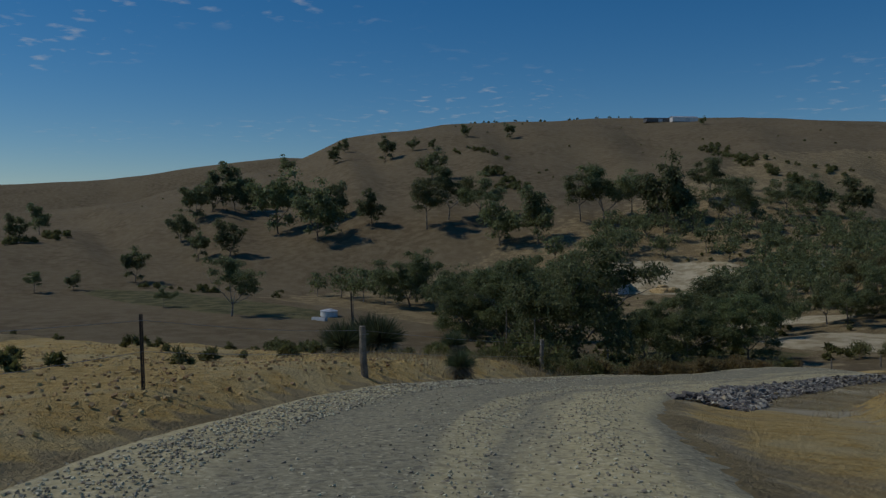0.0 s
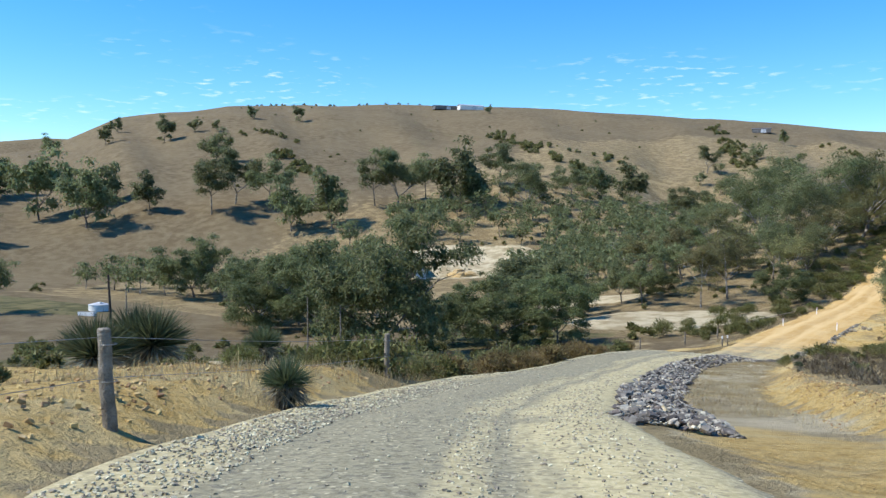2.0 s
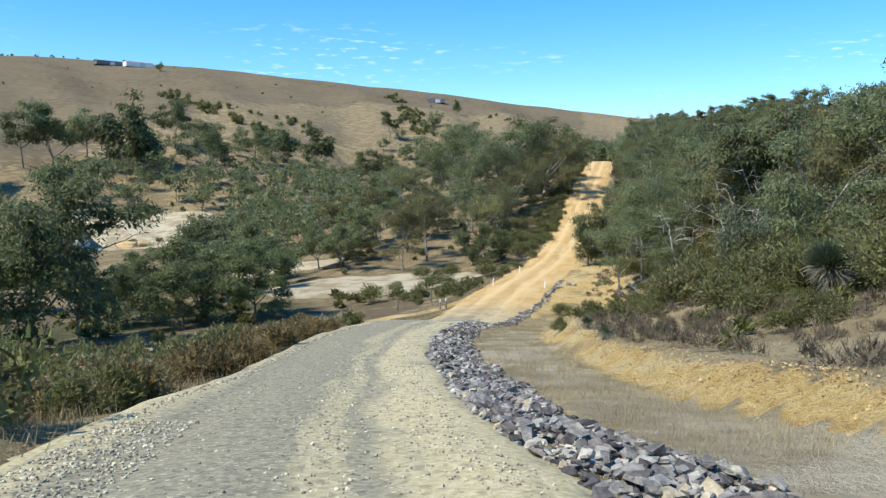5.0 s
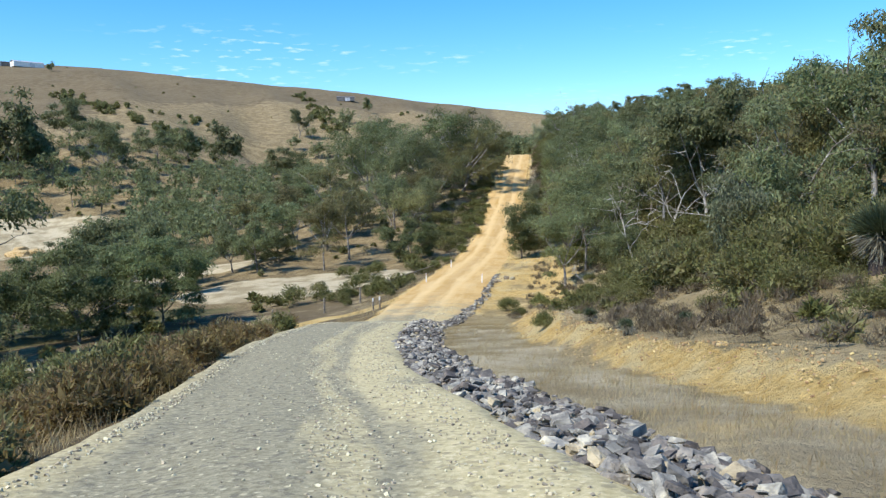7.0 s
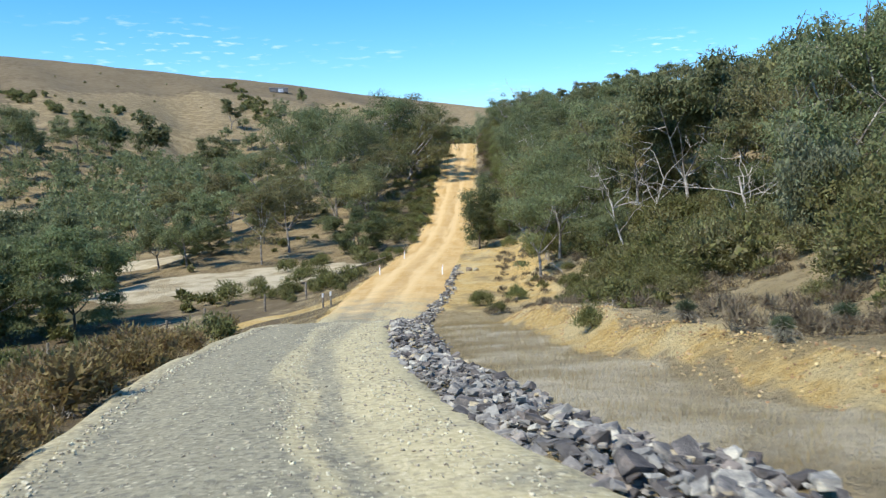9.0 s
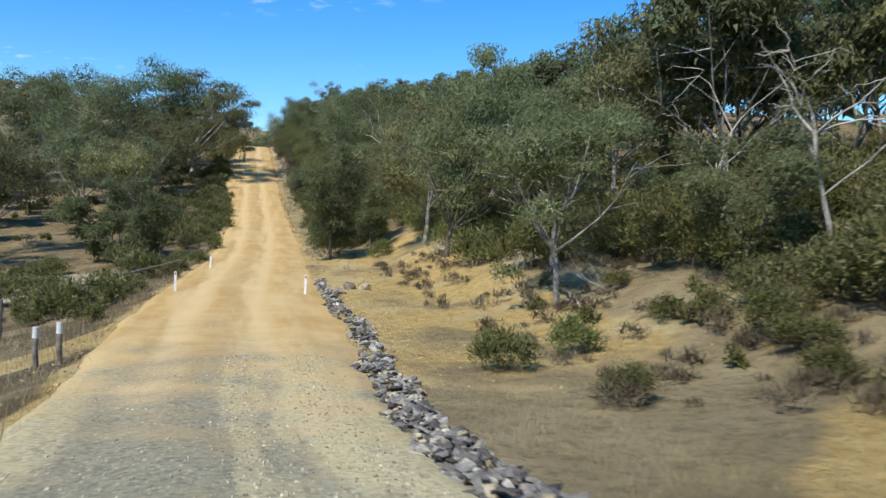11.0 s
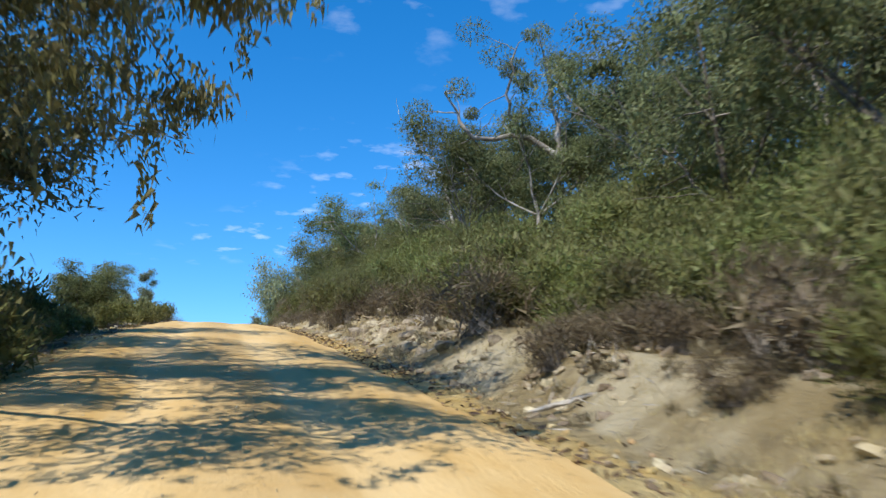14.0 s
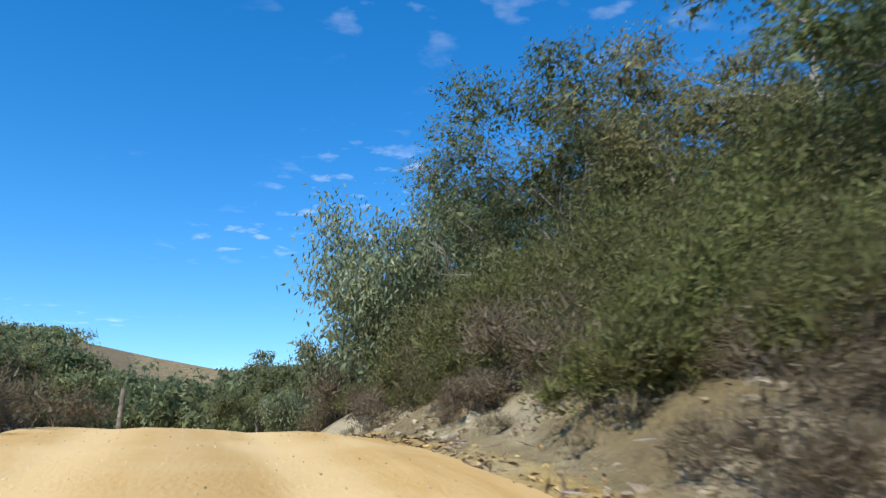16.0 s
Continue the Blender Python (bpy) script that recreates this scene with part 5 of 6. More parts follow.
def bare_tree(x, y, tall, seed, label="dead white-limbed gum standing bare in the bush", lean=0.15):
    r = np.random.default_rng(seed)
    ob = root("dead_tree", x, y, height(x, y) - 0.1, r.uniform(0, 360), label, "dead tree", "dead trees")
    q = np.linspace(0, 1, 6)[:, None]
    t0 = Tubes()
    trunk = q * np.array([lean * tall, 0, tall * 0.55]) + np.cumsum(r.normal(0, 0.05, (6, 3)), 0) * q
    t0.add(trunk, tall * 0.010 * (1.2 - 0.6 * q[:, 0]), 7)
    stem = part_of("trunk", t0.mesh("trunk", M_DEAD), ob)
    for i in range(6):
        t1 = Tubes()
        way = np.array([r.normal(0, 0.7), r.normal(0, 0.7), r.uniform(0.4, 1.0)])
        limb = trunk[int(r.integers(3, 6))] + way / np.linalg.norm(way) * tall * r.uniform(0.25, 0.45) * q + np.cumsum(r.normal(0, 0.2, (6, 3)), 0) * q
        t1.add(limb, tall * 0.0045 * (1 - 0.75 * q[:, 0]), 5)
        for b in range(4):
            w2 = way + r.normal(0, 0.8, 3)
            tw = limb[int(r.integers(2, 6))] + w2 / np.linalg.norm(w2) * tall * 0.14 * q + np.cumsum(r.normal(0, 0.1, (6, 3)), 0) * q
            t1.add(tw, tall * 0.0026 * (1 - 0.7 * q[:, 0]), 4)
        part_of("limb", t1.mesh("limb", M_DEAD), stem, "bleached bare limb")


for i, (x, y, tall) in enumerate(((10.9, 41.5, 6.0), (12.5, 52, 6.5), (8.6, 68, 7), (5.5, 92, 7.5), (7.0, 110, 8), (4.3, 138, 5.5), (-0.7, 160.5, 7.2), (-40.0, 92, 6), (-27.0, 84, 5), (15.0, 33, 6), (0.8, 152, 9))):
    bare_tree(x, y, tall, 500 + i)

# bush beyond the crest
for i in range(84):
    turn, far = rng.uniform(-26, 6), rng.uniform(22, 62)
    az = radians(turn)
    x, y = -10.6 + far * math.sin(az), 148.0 + far * math.cos(az)
    if abs(float(beside(x, y)[1][0])) < 4.5:
        continue
    tall = 8.2 + far * math.tan(radians(rng.uniform(5.6, 8.3) if turn < -13 else rng.uniform(5.4, 7.9))) - height(x, y)
    plant(MID[i % 7], x, y, min(max(tall, 2.0), 9.0), rng, "grey-green gum tree in bush beyond the crest", "bush beyond the crest", squash=1.1)

# ---- scrub in the gullies of the bare hill ----
line_spots = []
for (ax, ay), (bx, by), count, k0, k1 in (((-182, 248), (-148, 221), 22, 1.2, 2.4), ((-148, 222), (-104, 188), 34, 1.2, 2.6), ((-192, 151), (-160, 139), 34, 1.2, 2.4), ((-146, 369), (-120, 330), 16, 1.5, 2.6),
                                          ((-110, 300), (-79, 245), 34, 1.4, 2.8), ((-122, 215), (-112, 222), 14, 1.0, 2.0), ((-210, 175), (-235, 170), 12, 1.2, 2.2), ((-250, 40), (-225, 15), 16, 1.5, 2.6),
                                          ((-160, 30), (-120, 46), 20, 0.8, 1.6), ((-60, 20), (-30, 2), 30, 0.5, 1.1), ((-30, 260), (-80, 330), 30, 1.0, 2.0)):
    a = rng.random(count)
    line_spots += list(zip((ax + (bx - ax) * a + rng.normal(0, 2.2, count)).tolist(), (ay + (by - ay) * a + rng.normal(0, 2.2, count)).tolist(), rng.uniform(k0, k1, count).tolist()))
x, y = rng.uniform(-330, -60, 70), rng.uniform(60, 360, 70)
keep = np.hypot(x - 14, y + 10) > 215
line_spots += list(zip(x[keep].tolist(), y[keep].tolist(), rng.uniform(0.4, 1.0, int(keep.sum())).tolist()))
az = np.radians(rng.uniform(-64, -42, 34))
line_spots += list(zip((14 + 470 * np.sin(az)).tolist(), (-10 + 470 * np.cos(az)).tolist(), rng.uniform(0.7, 1.6, 34).tolist()))
scattered("gully_scrub", SCRUB_SMALL, line_spots, [M_SCRUB, M_BARK], "dark scrub along the dry gullies of the bare hill", "scrub", rng)
verge = strip_spots(60, S_BEND - 16, S_BEND + 9, -1.5, -20, 0.2, 0.45) + strip_spots(60, S_BEND + 6, S_DIP + 26, 4.5, 13, 0.25, 0.6)
scattered("low_saltbush", SCRUB_SMALL, verge, [M_SCRUB, M_BARK], "small grey-green bushes dotted over bare clay", "scrub", rng)
floor_spots = strip_spots(300, S_DIP + 20, S_TOP + 40, -9, -80, 0.4, 1.1, 1.0) + strip_spots(130, S_BEND + 22, S_DIP + 24, -9, -45, 0.4, 1.2, 1.0) + strip_spots(170, S_DIP + 20, S_TOP + 40, 15, 45, 0.7, 1.6)
floor_spots = [p for p in floor_spots if max(float(ellipse(np.array([p[0]]), np.array([p[1]]), *c)[0]) for c in CLEARINGS) < 0.3]
scattered("forest_scrub", SCRUB_SMALL, floor_spots, [M_SCRUB, M_BARK], "low scrub between the trees of the open bush", "scrub", rng)

# named single bushes
for i, (s, d, k) in enumerate(((S_BEND + 30.9, 6.6, 0.95), (S_BEND + 28.7, 5.6, 0.55), (S_BEND + 53.8, 5.0, 1.0), (S_BEND + 50, 5.6, 0.7), (S_BEND + 65, 9.0, 1.9), (S_BEND + 63, 11.5, 1.5), (S_BEND + 69, 8.5, 1.7), (S_BEND + 54.7, 6.6, 0.9), (S_BEND + 82, 6.4, 1.1), (S_BEND + 6, -4.2, 0.55))):
    x, y = (float(v) for v in place(s, d))
    v, f, idx = bush_arrays(600 + i, 3000, 0.075, 1.1, 0.85, 0.7, 0.28, 14, 14)
    ob = root("bush", x, y, height(x, y) - 0.03, 0, "rounded olive-green bush on bare clay beside the ditch", "bush", "bushes beside the ditch")
    fol, tw = v[:-42], v[-42:]
    part_of("foliage", mesh_of("foliage", fol * k, f[:-14], M_SCRUB), ob)
    part_of("stem", mesh_of("stem", tw * k, f[-14:] - len(fol), M_DEAD), ob)


def grass_tree(x, y, size, seed, heads=2):
    """Yacca: stout black stem, a fountain of thin blades and a skirt of dead ones."""
    r = np.random.default_rng(seed)
    ob = root("grass_tree", x, y, height(x, y) - 0.05, 0, "grass tree with a fountain of dark blades and grey dead skirt", "grass tree", "grass trees")
    V, Fq, W, Fw, n, m = [], [], [], [], 0, 0
    stem = Tubes()
    for h in range(heads):
        cx, cy = r.normal(0, 0.35, 2) * size * (h > 0)
        top = size * r.uniform(0.5, 0.62)
        stem.add([(cx, cy, -0.1), (cx, cy, top * 0.5), (cx, cy, top)], [0.14 * size, 0.13 * size, 0.1 * size], 8)
        k = 900
        u = r.normal(size=(k, 3))
        u[:, 2] = np.abs(u[:, 2]) * 0.9 + 0.1
        v, f = blades(np.tile([cx, cy, top], (k, 1)), u, size * r.uniform(0.42, 0.58, k), 0.014 * size * np.ones(k), r)
        V.append(v); Fq.append(f + n); n += len(v)
        k = 420
        u = r.normal(size=(k, 3)) * [1, 1, 0.4] - [0, 0, 0.9]
        v, f = blades(np.tile([cx, cy, top], (k, 1)) + r.normal(0, 0.06, (k, 3)), u, size * r.uniform(0.35, 0.5, k), 0.022 * size * np.ones(k), r)
        v[:, 2] = np.maximum(v[:, 2], 0.0)
        W.append(v); Fw.append(f + m); m += len(v)
    part_of("stem", stem.mesh("stem", M_IRON), ob)
    if heads == 3:
        spike = Tubes()
        spike.add([(-0.45, -0.3, 0.4 * size), (-0.47, -0.31, size), (-0.5, -0.33, 1.42 * size)], [0.018, 0.03, 0.022], 6)
        part_of("flower_spike", spike.mesh("flower_spike", M_IRON), ob, "tall dark dry flower spike")
    part_of("crown", mesh_of("crown", np.vstack(V), np.vstack(Fq), M_SPIKE), ob)
    part_of("skirt", mesh_of("skirt", np.vstack(W), np.vstack(Fw), M_SKIRT), ob, "grey skirt of dead blades")


for i, (x, y, size, heads) in enumerate(((2.6, -7.4, 1.75, 3), (2.6, -2.6, 1.5, 2), (6.4, -7.0, 0.85, 1), (10.4, -9.7, 0.8, 1), (-3.5, 1.0, 1.5, 2), (15.8, 14.1, 1.5, 2), (14.0, 34.5, 1.8, 2), (9.6, 13.2, 0.38, 1), (11.6, 12.4, 0.42, 1), (10.4, 10.8, 0.36, 1))):
    grass_tree(x, y, size, 650 + i, heads)

# ---- fences, posts, gate ----


def wooden_post(x, y, tall, lean=(0, 0), thick=0.06, label="weathered round timber fence post beside the gravel", group="fence posts"):
    ob = root("fence_post", x, y, height(x, y) - 0.02, 0, label, "post", group)
    t = Tubes()
    k = np.linspace(-0.25, 1, 7)
    p = np.stack([lean[0] * tall * k + 0.006 * np.sin(k * 9), lean[1] * tall * k + 0.005 * np.cos(k * 7), tall * k], 1)
    t.add(p, thick * (1.05 - 0.12 * np.clip(k, 0, 1)), 10)
    t.add([p[-1], p[-1] + [0, 0, 0.012], p[-1] + [0, 0, 0.013]], [thick * 0.93, thick * 0.8, 0.002], 10)
    part_of("shaft", t.mesh("shaft", M_POST), ob)
    return ob


def wire_ring(ob, z, r):
    t = Tubes()
    a = np.linspace(0, 6.283, 13)
    t.add(np.stack([np.cos(a) * r, np.sin(a) * r, z + 0 * a], 1), 0.004 * np.ones(13), 4)
    part_of("wire_tie", t.mesh("wire_tie", M_WIRE), ob, "twist of fencing wire")


for x, y, tall, lean in ((12.16, -13.05, 0.88, (-0.05, -0.03)), (7.06, -4.4, 0.9, (0.0, 0.0))):
    p = wooden_post(x, y, tall, lean)
    wire_ring(p, tall * 0.86, 0.064)
    wire_ring(p, tall * 0.5, 0.067)


def star_dropper(x, y, tall, lean):
    """Y-section steel dropper."""
    ob = root("steel_dropper", x, y, height(x, y), 20, "dark rusted steel star dropper standing in orange clay", "post", "steel droppers")
    bm = bmesh.new()
    for a in (0, 120, 240):
        m = Matrix.Rotation(radians(a), 4, "Z") @ Matrix.Translation((0.014, 0, tall / 2 - 0.1)) @ Matrix.Diagonal((0.022, 0.005, tall + 0.2, 1))
        bmesh.ops.create_cube(bm, size=1, matrix=m)
    bmesh.ops.rotate(bm, verts=bm.verts, matrix=Matrix.Rotation(lean, 3, "Y"))
    part("shaft", bm, M_IRON, ob)


star_dropper(15.2, -17.6, 0.82, -0.05)
star_dropper(21.2, -23.4, 0.9, 0.03)


def fence_wire(points, sag=0.05):
    t = Tubes()
    for (a, b) in zip(points, points[1:]):
        k = np.linspace(0, 1, 9)[:, None]
        p = np.array(a) + (np.array(b) - np.array(a)) * k - np.array([0, 0, sag]) * np.sin(k * math.pi)
        t.add(p, 0.0028 * np.ones(9), 4)
    me = t.mesh("fence_wire", M_WIRE)
    tagged(new("fence_wire", me), "thin galvanised fence wire strung between posts", "wire", "fence wires")


for lift in (0.5, 0.92):
    fence_wire([(x, y, height(x, y) + lift * tall) for x, y, tall in ((21.2, -23.4, 0.9), (15.2, -17.6, 0.82), (12.12, -13.08, 0.84), (7.06, -4.4, 0.86))])


def guide_post(x, y, lean=0.0, turn=0.0):
    """Flat white roadside delineator with a rounded head and a red reflector."""
    ob = root("guide_post", x, y, float(surface(np.array([x]), np.array([y]))[0]), turn, "white plastic roadside guide post with a red reflector", "guide post", "guide posts")
    bm = bmesh.new()
    bmesh.ops.create_cube(bm, size=1, matrix=Matrix.Translation((0, 0, 0.21)) @ Matrix.Diagonal((0.075, 0.022, 0.84, 1)))
    top = [e for e in bm.edges if abs(e.verts[0].co.z - 0.63) < 1e-3 and abs(e.verts[1].co.z - 0.63) < 1e-3 and abs(e.verts[0].co.x - e.verts[1].co.x) < 1e-3]
    bmesh.ops.bevel(bm, geom=top, offset=0.02, segments=3, affect="EDGES")
    bmesh.ops.rotate(bm, verts=bm.verts, matrix=Matrix.Rotation(lean, 3, "Y"))
    blade = part("blade", bm, M_WHITE, ob)
    bm = box_bm(0.04, 0.007, 0.075, (0.56 * math.sin(lean), -0.015, 0.56), 0.002)
    part("reflector", bm, M_RED, blade, "red reflector")


guide_post(-4.15, 53.2, 0.0, 8)
guide_post(-4.4, 62.8, 0.05, 4)
guide_post(-0.1, 53.4, 0.03, -6)
wooden_post(-15.0, 172.0, 1.5, (0.02, 0), 0.07, "tall weathered timber stake beyond the crest", "track fence posts")

for x, y, tall in ((-4.55, 41.7, 0.75), (-4.05, 41.4, 0.75)):
    p = wooden_post(x, y, tall, thick=0.05, label="short timber gate post with a white-painted top", group="gate posts")
    bm = bmesh.new()
    bmesh.ops.create_cone(bm, segments=10, radius1=0.054, radius2=0.05, depth=0.2, cap_ends=True, matrix=Matrix.Translation((0, 0, tall - 0.08)))
    part("painted_top", bm, M_PAINT, p, "white-painted top")
for x, y in ((-13.0, 37.8), (-12.0, 39.5), (-11.3, 42.4), (-9.2, 45.8), (-7.4, 47.8), (-6.8, 52.4), (-14.5, 33.5)):
    wooden_post(x, y, 1.0, (rng.normal(0, 0.03), rng.normal(0, 0.03)), 0.06, "grey timber fence post along the side track", "track fence posts")
rail = Tubes()
za, zb = height(-13.0, 37.8) + 0.62, height(-12.0, 39.5) + 0.85
rail.add([(-13.2, 37.5, za), (-12.5, 38.6, (za + zb) / 2 + 0.02), (-11.9, 39.7, zb)], [0.05, 0.05, 0.04], 8)
tagged(new("fence_rail", rail.mesh("fence_rail", M_POST)), "fallen timber fence rail propped between two posts", "rail")
rail = Tubes()
za, zb = height(-6.8, 52.4) + 0.75, height(-4.9, 58.5) + 0.7
rail.add([(-6.8, 52.4, za), (-5.8, 55.5, (za + zb) / 2 + 0.03), (-4.9, 58.5, zb)], [0.04, 0.04, 0.035], 8)
tagged(new("fence_rail", rail.mesh("fence_rail", M_POST)), "grey timber rail of the roadside fence", "rail")
for x, y, tall in ((-27.0, 22.5, 4.2), (-22.5, 21.5, 3.4), (-46.5, 19.5, 5.5)):
    t = Tubes()
    z = height(x, y)
    t.add([(x, y, z - 0.3), (x + 0.05, y, z + tall * 0.5), (x + 0.02, y, z + tall)], [0.07, 0.06, 0.035], 7)
    tagged(new("dead_pole", t.mesh("dead_pole", M_POST)), "bare grey pole standing in the valley", "pole", "bare poles")

# ---- farm buildings and tank ----


def gable_shed(x, y, turn, w, dpt, tall, wall_mat, roof_mat, label, lift=0.8):
    ob = root("farm_shed", x, y, height(x, y) - 0.15, turn, label, "shed", "farm sheds")
    for sx, sy, ax, ay in ((w, 0.12, 0, -dpt / 2), (w, 0.12, 0, dpt / 2), (0.12, dpt - 0.13, -w / 2 + 0.06, 0), (0.12, dpt - 0.13, w / 2 - 0.06, 0)):
        part("wall", box_bm(sx, sy, tall, (ax, ay, tall / 2)), wall_mat, ob)
    for side in (-1, 1):
        bm = bmesh.new()
        nrib = max(6, int(w / 0.4))
        for i in range(nrib):
            xa = -w / 2 - 0.2 + (w + 0.4) * i / nrib
            b = (w + 0.4) / nrib
            m = Matrix.Translation((xa + b / 2, side * dpt / 4, tall + lift / 2)) @ Matrix.Rotation(-side * math.atan2(lift, dpt / 2), 4, "X") @ Matrix.Diagonal((b * 0.92, math.hypot(lift, dpt / 2) + 0.25, 0.05 + 0.02 * (i % 2), 1))
            bmesh.ops.create_cube(bm, size=1, matrix=m)
        part("roof", bm, roof_mat, ob, "ribbed iron roof")
    part("door", box_bm(min(2.2, w * 0.35), 0.05, min(tall * 0.85, 2.2), (w * 0.1, -dpt / 2 - 0.09, min(tall * 0.85, 2.2) / 2)), M_ROOF, ob, "sliding door")
    return ob


gable_shed(-87, 98, -40, 7.0, 5.0, 2.8, M_SHED, M_SHED, "dark weathered iron shed beside a bare yard", 0.5)
gable_shed(-82.3, 96.0, -40, 1.9, 1.7, 1.7, M_PAINT, M_PAINT, "small white hut beside the iron shed", 0.15)
gable_shed(-254.4, 326.0, 60, 13.0, 5.0, 2.2, M_PAINT, M_ROOF, "long white farm building on the skyline", 0.7)
gable_shed(-264.6, 317.6, 60, 12.0, 5.0, 1.8, M_SHED, M_SHED, "dark low farm shed on the skyline", 0.5)
gable_shed(-118.0, 364.0, 20, 8.0, 4.0, 1.8, M_SHED, M_SHED, "dark low farm shed on the skyline", 0.5)
bare_tree(-286, 298, 5.0, 590, "bare dead tree on the skyline", 0.0)

tank = root("water_tank", -84.0, 36.5, height(-84, 36.5) - 0.1, 0, "squat white water tank with a low conical roof", "tank")
bm = bmesh.new()
bmesh.ops.create_cone(bm, segments=32, radius1=1.25, radius2=1.25, depth=0.9, cap_ends=True, matrix=Matrix.Translation((0, 0, 0.45)))
part("body", bm, M_PAINT, tank)
bm = bmesh.new()
bmesh.ops.create_cone(bm, segments=32, radius1=1.31, radius2=0.1, depth=0.3, cap_ends=True, matrix=Matrix.Translation((0, 0, 1.05)))
lid = part("roof", bm, M_ROOF, tank, "low conical roof")
bm = bmesh.new()
bmesh.ops.create_cone(bm, segments=16, radius1=0.22, radius2=0.2, depth=0.12, cap_ends=True, matrix=Matrix.Translation((0.5, 0, 1.16)))
part("hatch", bm, M_PAINT, lid)
trough = root("water_trough", -80.5, 33.2, height(-80.5, 33.2), 30, "pale concrete stock trough near the tank", "trough")
part("body", box_bm(2.2, 0.7, 0.5, (0, 0, 0.2), 0.04), M_PAINT, trough)
part("water", box_bm(2.0, 0.5, 0.02, (0, 0, 0.46)), M_SHED, trough, "dark still water")
for i, (x, y, k) in enumerate(((-78, 101.5, 1.2), (-76.5, 102.8, 0.9), (-79.6, 103.6, 0.8))):
    bm = bmesh.new()
    bmesh.ops.create_icosphere(bm, subdivisions=3, radius=1.0)
    for v in bm.verts:
        w = noise.noise(v.co * 1.6 + Vector((i * 7, 0, 0))) * 0.3
        v.co = Vector((v.co.x * 1.8 * (1 + w), v.co.y * 1.3 * (1 + w), max(v.co.z, -0.15) * (0.75 + w)))
    me = bpy.data.meshes.new("clay_heap")
    bm.to_mesh(me)
    bm.free()
    me.materials.append(M_CLOD)
    ob = new("clay_heap", me)
    ob.matrix_world = pose(x, y, height(x, y), 0, 0, i * 50) @ Matrix.Diagonal((k, k, k, 1))
    tagged(ob, "heap of bare yellow clay in the yard", "heap", "clay heaps")

# ---- fallen wood on the bank ----


def fallen_branch(x, y, length, turn, seed, thick=0.05, label="bleached fallen branch lying on the bank"):
    r = np.random.default_rng(seed)
    ob = root("fallen_branch", x, y, height(x, y) - 0.02, turn, label, "branch", "fallen branches")
    q = np.linspace(0, 1, 8)[:, None]
    main = np.array([[0, 0, 0.08]]) + q * np.array([length, 0, 0.25 * length]) + np.cumsum(r.normal(0, 0.05, (8, 3)), 0) * q
    t = Tubes()
    girth = thick * (1 - 0.7 * q[:, 0])
    girth[0] *= 0.25
    t.add(main, girth, 7)
    bough = part_of("bough", t.mesh("bough", M_DEAD), ob)
    for i in range(7):
        st = main[int(r.integers(1, 7))]
        w = np.array([r.uniform(0.2, 1), r.normal(0, 0.7), r.uniform(-0.1, 0.9)])
        tw = st + w / np.linalg.norm(w) * length * r.uniform(0.25, 0.5) * q + np.cumsum(r.normal(0, 0.03, (8, 3)), 0) * q
        t = Tubes()
        t.add(tw, thick * 0.4 * (1 - 0.75 * q[:, 0]), 5)
        part_of("twig", t.mesh("twig", M_DEAD), bough)


for i, (x, y, ln, turn) in enumerate(((-5.6, 128.9, 2.3, 18), (-4.9, 128.4, 1.2, 70), (-5.0, 126.6, 1.6, 10), (-4.9, 120.2, 1.5, 5), (-3.7, 107.6, 1.8, 15), (-3.4, 112.0, 1.5, 40), (-1.9, 101.6, 0.9, 60), (7.6, 46.0, 1.8, 120), (6.6, 44.8, 1.5, 80))):
    fallen_branch(x, y, ln, turn, 700 + i, 0.035 if i else 0.045)

# ---- stones ----


def stone_mesh(seed, flat=0.5, mat=None, points=9):
    """Broken angular slab: a skewed block with knocked-off corners."""
    r = np.random.default_rng(seed)
    bm = bmesh.new()
    skew = r.uniform(-0.35, 0.35, 2)
    for sx in (-1, 1):
        for sy in (-1, 1):
            for sz in (-1, 1):
                p = np.array([sx * 0.5, sy * 0.34, sz * 0.42 * flat]) * r.uniform(0.5, 1.0, 3)
                bm.verts.new((p[0] + skew[0] * p[2] + 0.3 * p[1] * skew[1], p[1] + skew[1] * p[2], p[2] * r.uniform(0.8, 1.2)))
    for p in r.uniform(-0.5, 0.5, (max(points - 6, 1), 3)):
        bm.verts.new((p[0] * 1.05, p[1] * 0.75, p[2] * flat * 0.9))
    res = bmesh.ops.convex_hull(bm, input=bm.verts[:])
    bmesh.ops.delete(bm, geom=[g for g in res["geom_interior"] if isinstance(g, bmesh.types.BMVert)], context="VERTS")
    me = bpy.data.meshes.new("stone")
    bm.to_mesh(me)
    bm.free()
    me.materials.append(mat or M_ROCK)
    return me


def rough_stone(seed, flat, mat):
    """Weathered block: many-faced, with a flat bed."""
    r = np.random.default_rng(seed)
    bm = bmesh.new()
    p = r.normal(size=(26, 3))
    p /= np.linalg.norm(p, axis=1)[:, None]
    p = np.sign(p) * np.abs(p) ** 0.7 * r.uniform(0.72, 1.0, (26, 1)) * [0.55, 0.4, 0.5 * flat]
    for q in p:
        bm.verts.new(q)
    res = bmesh.ops.convex_hull(bm, input=bm.verts[:])
    bmesh.ops.delete(bm, geom=[g for g in res["geom_interior"] if isinstance(g, bmesh.types.BMVert)], context="VERTS")
    me = bpy.data.meshes.new("boulder")
    bm.to_mesh(me)
    bm.free()
    me.materials.append(mat)
    return me


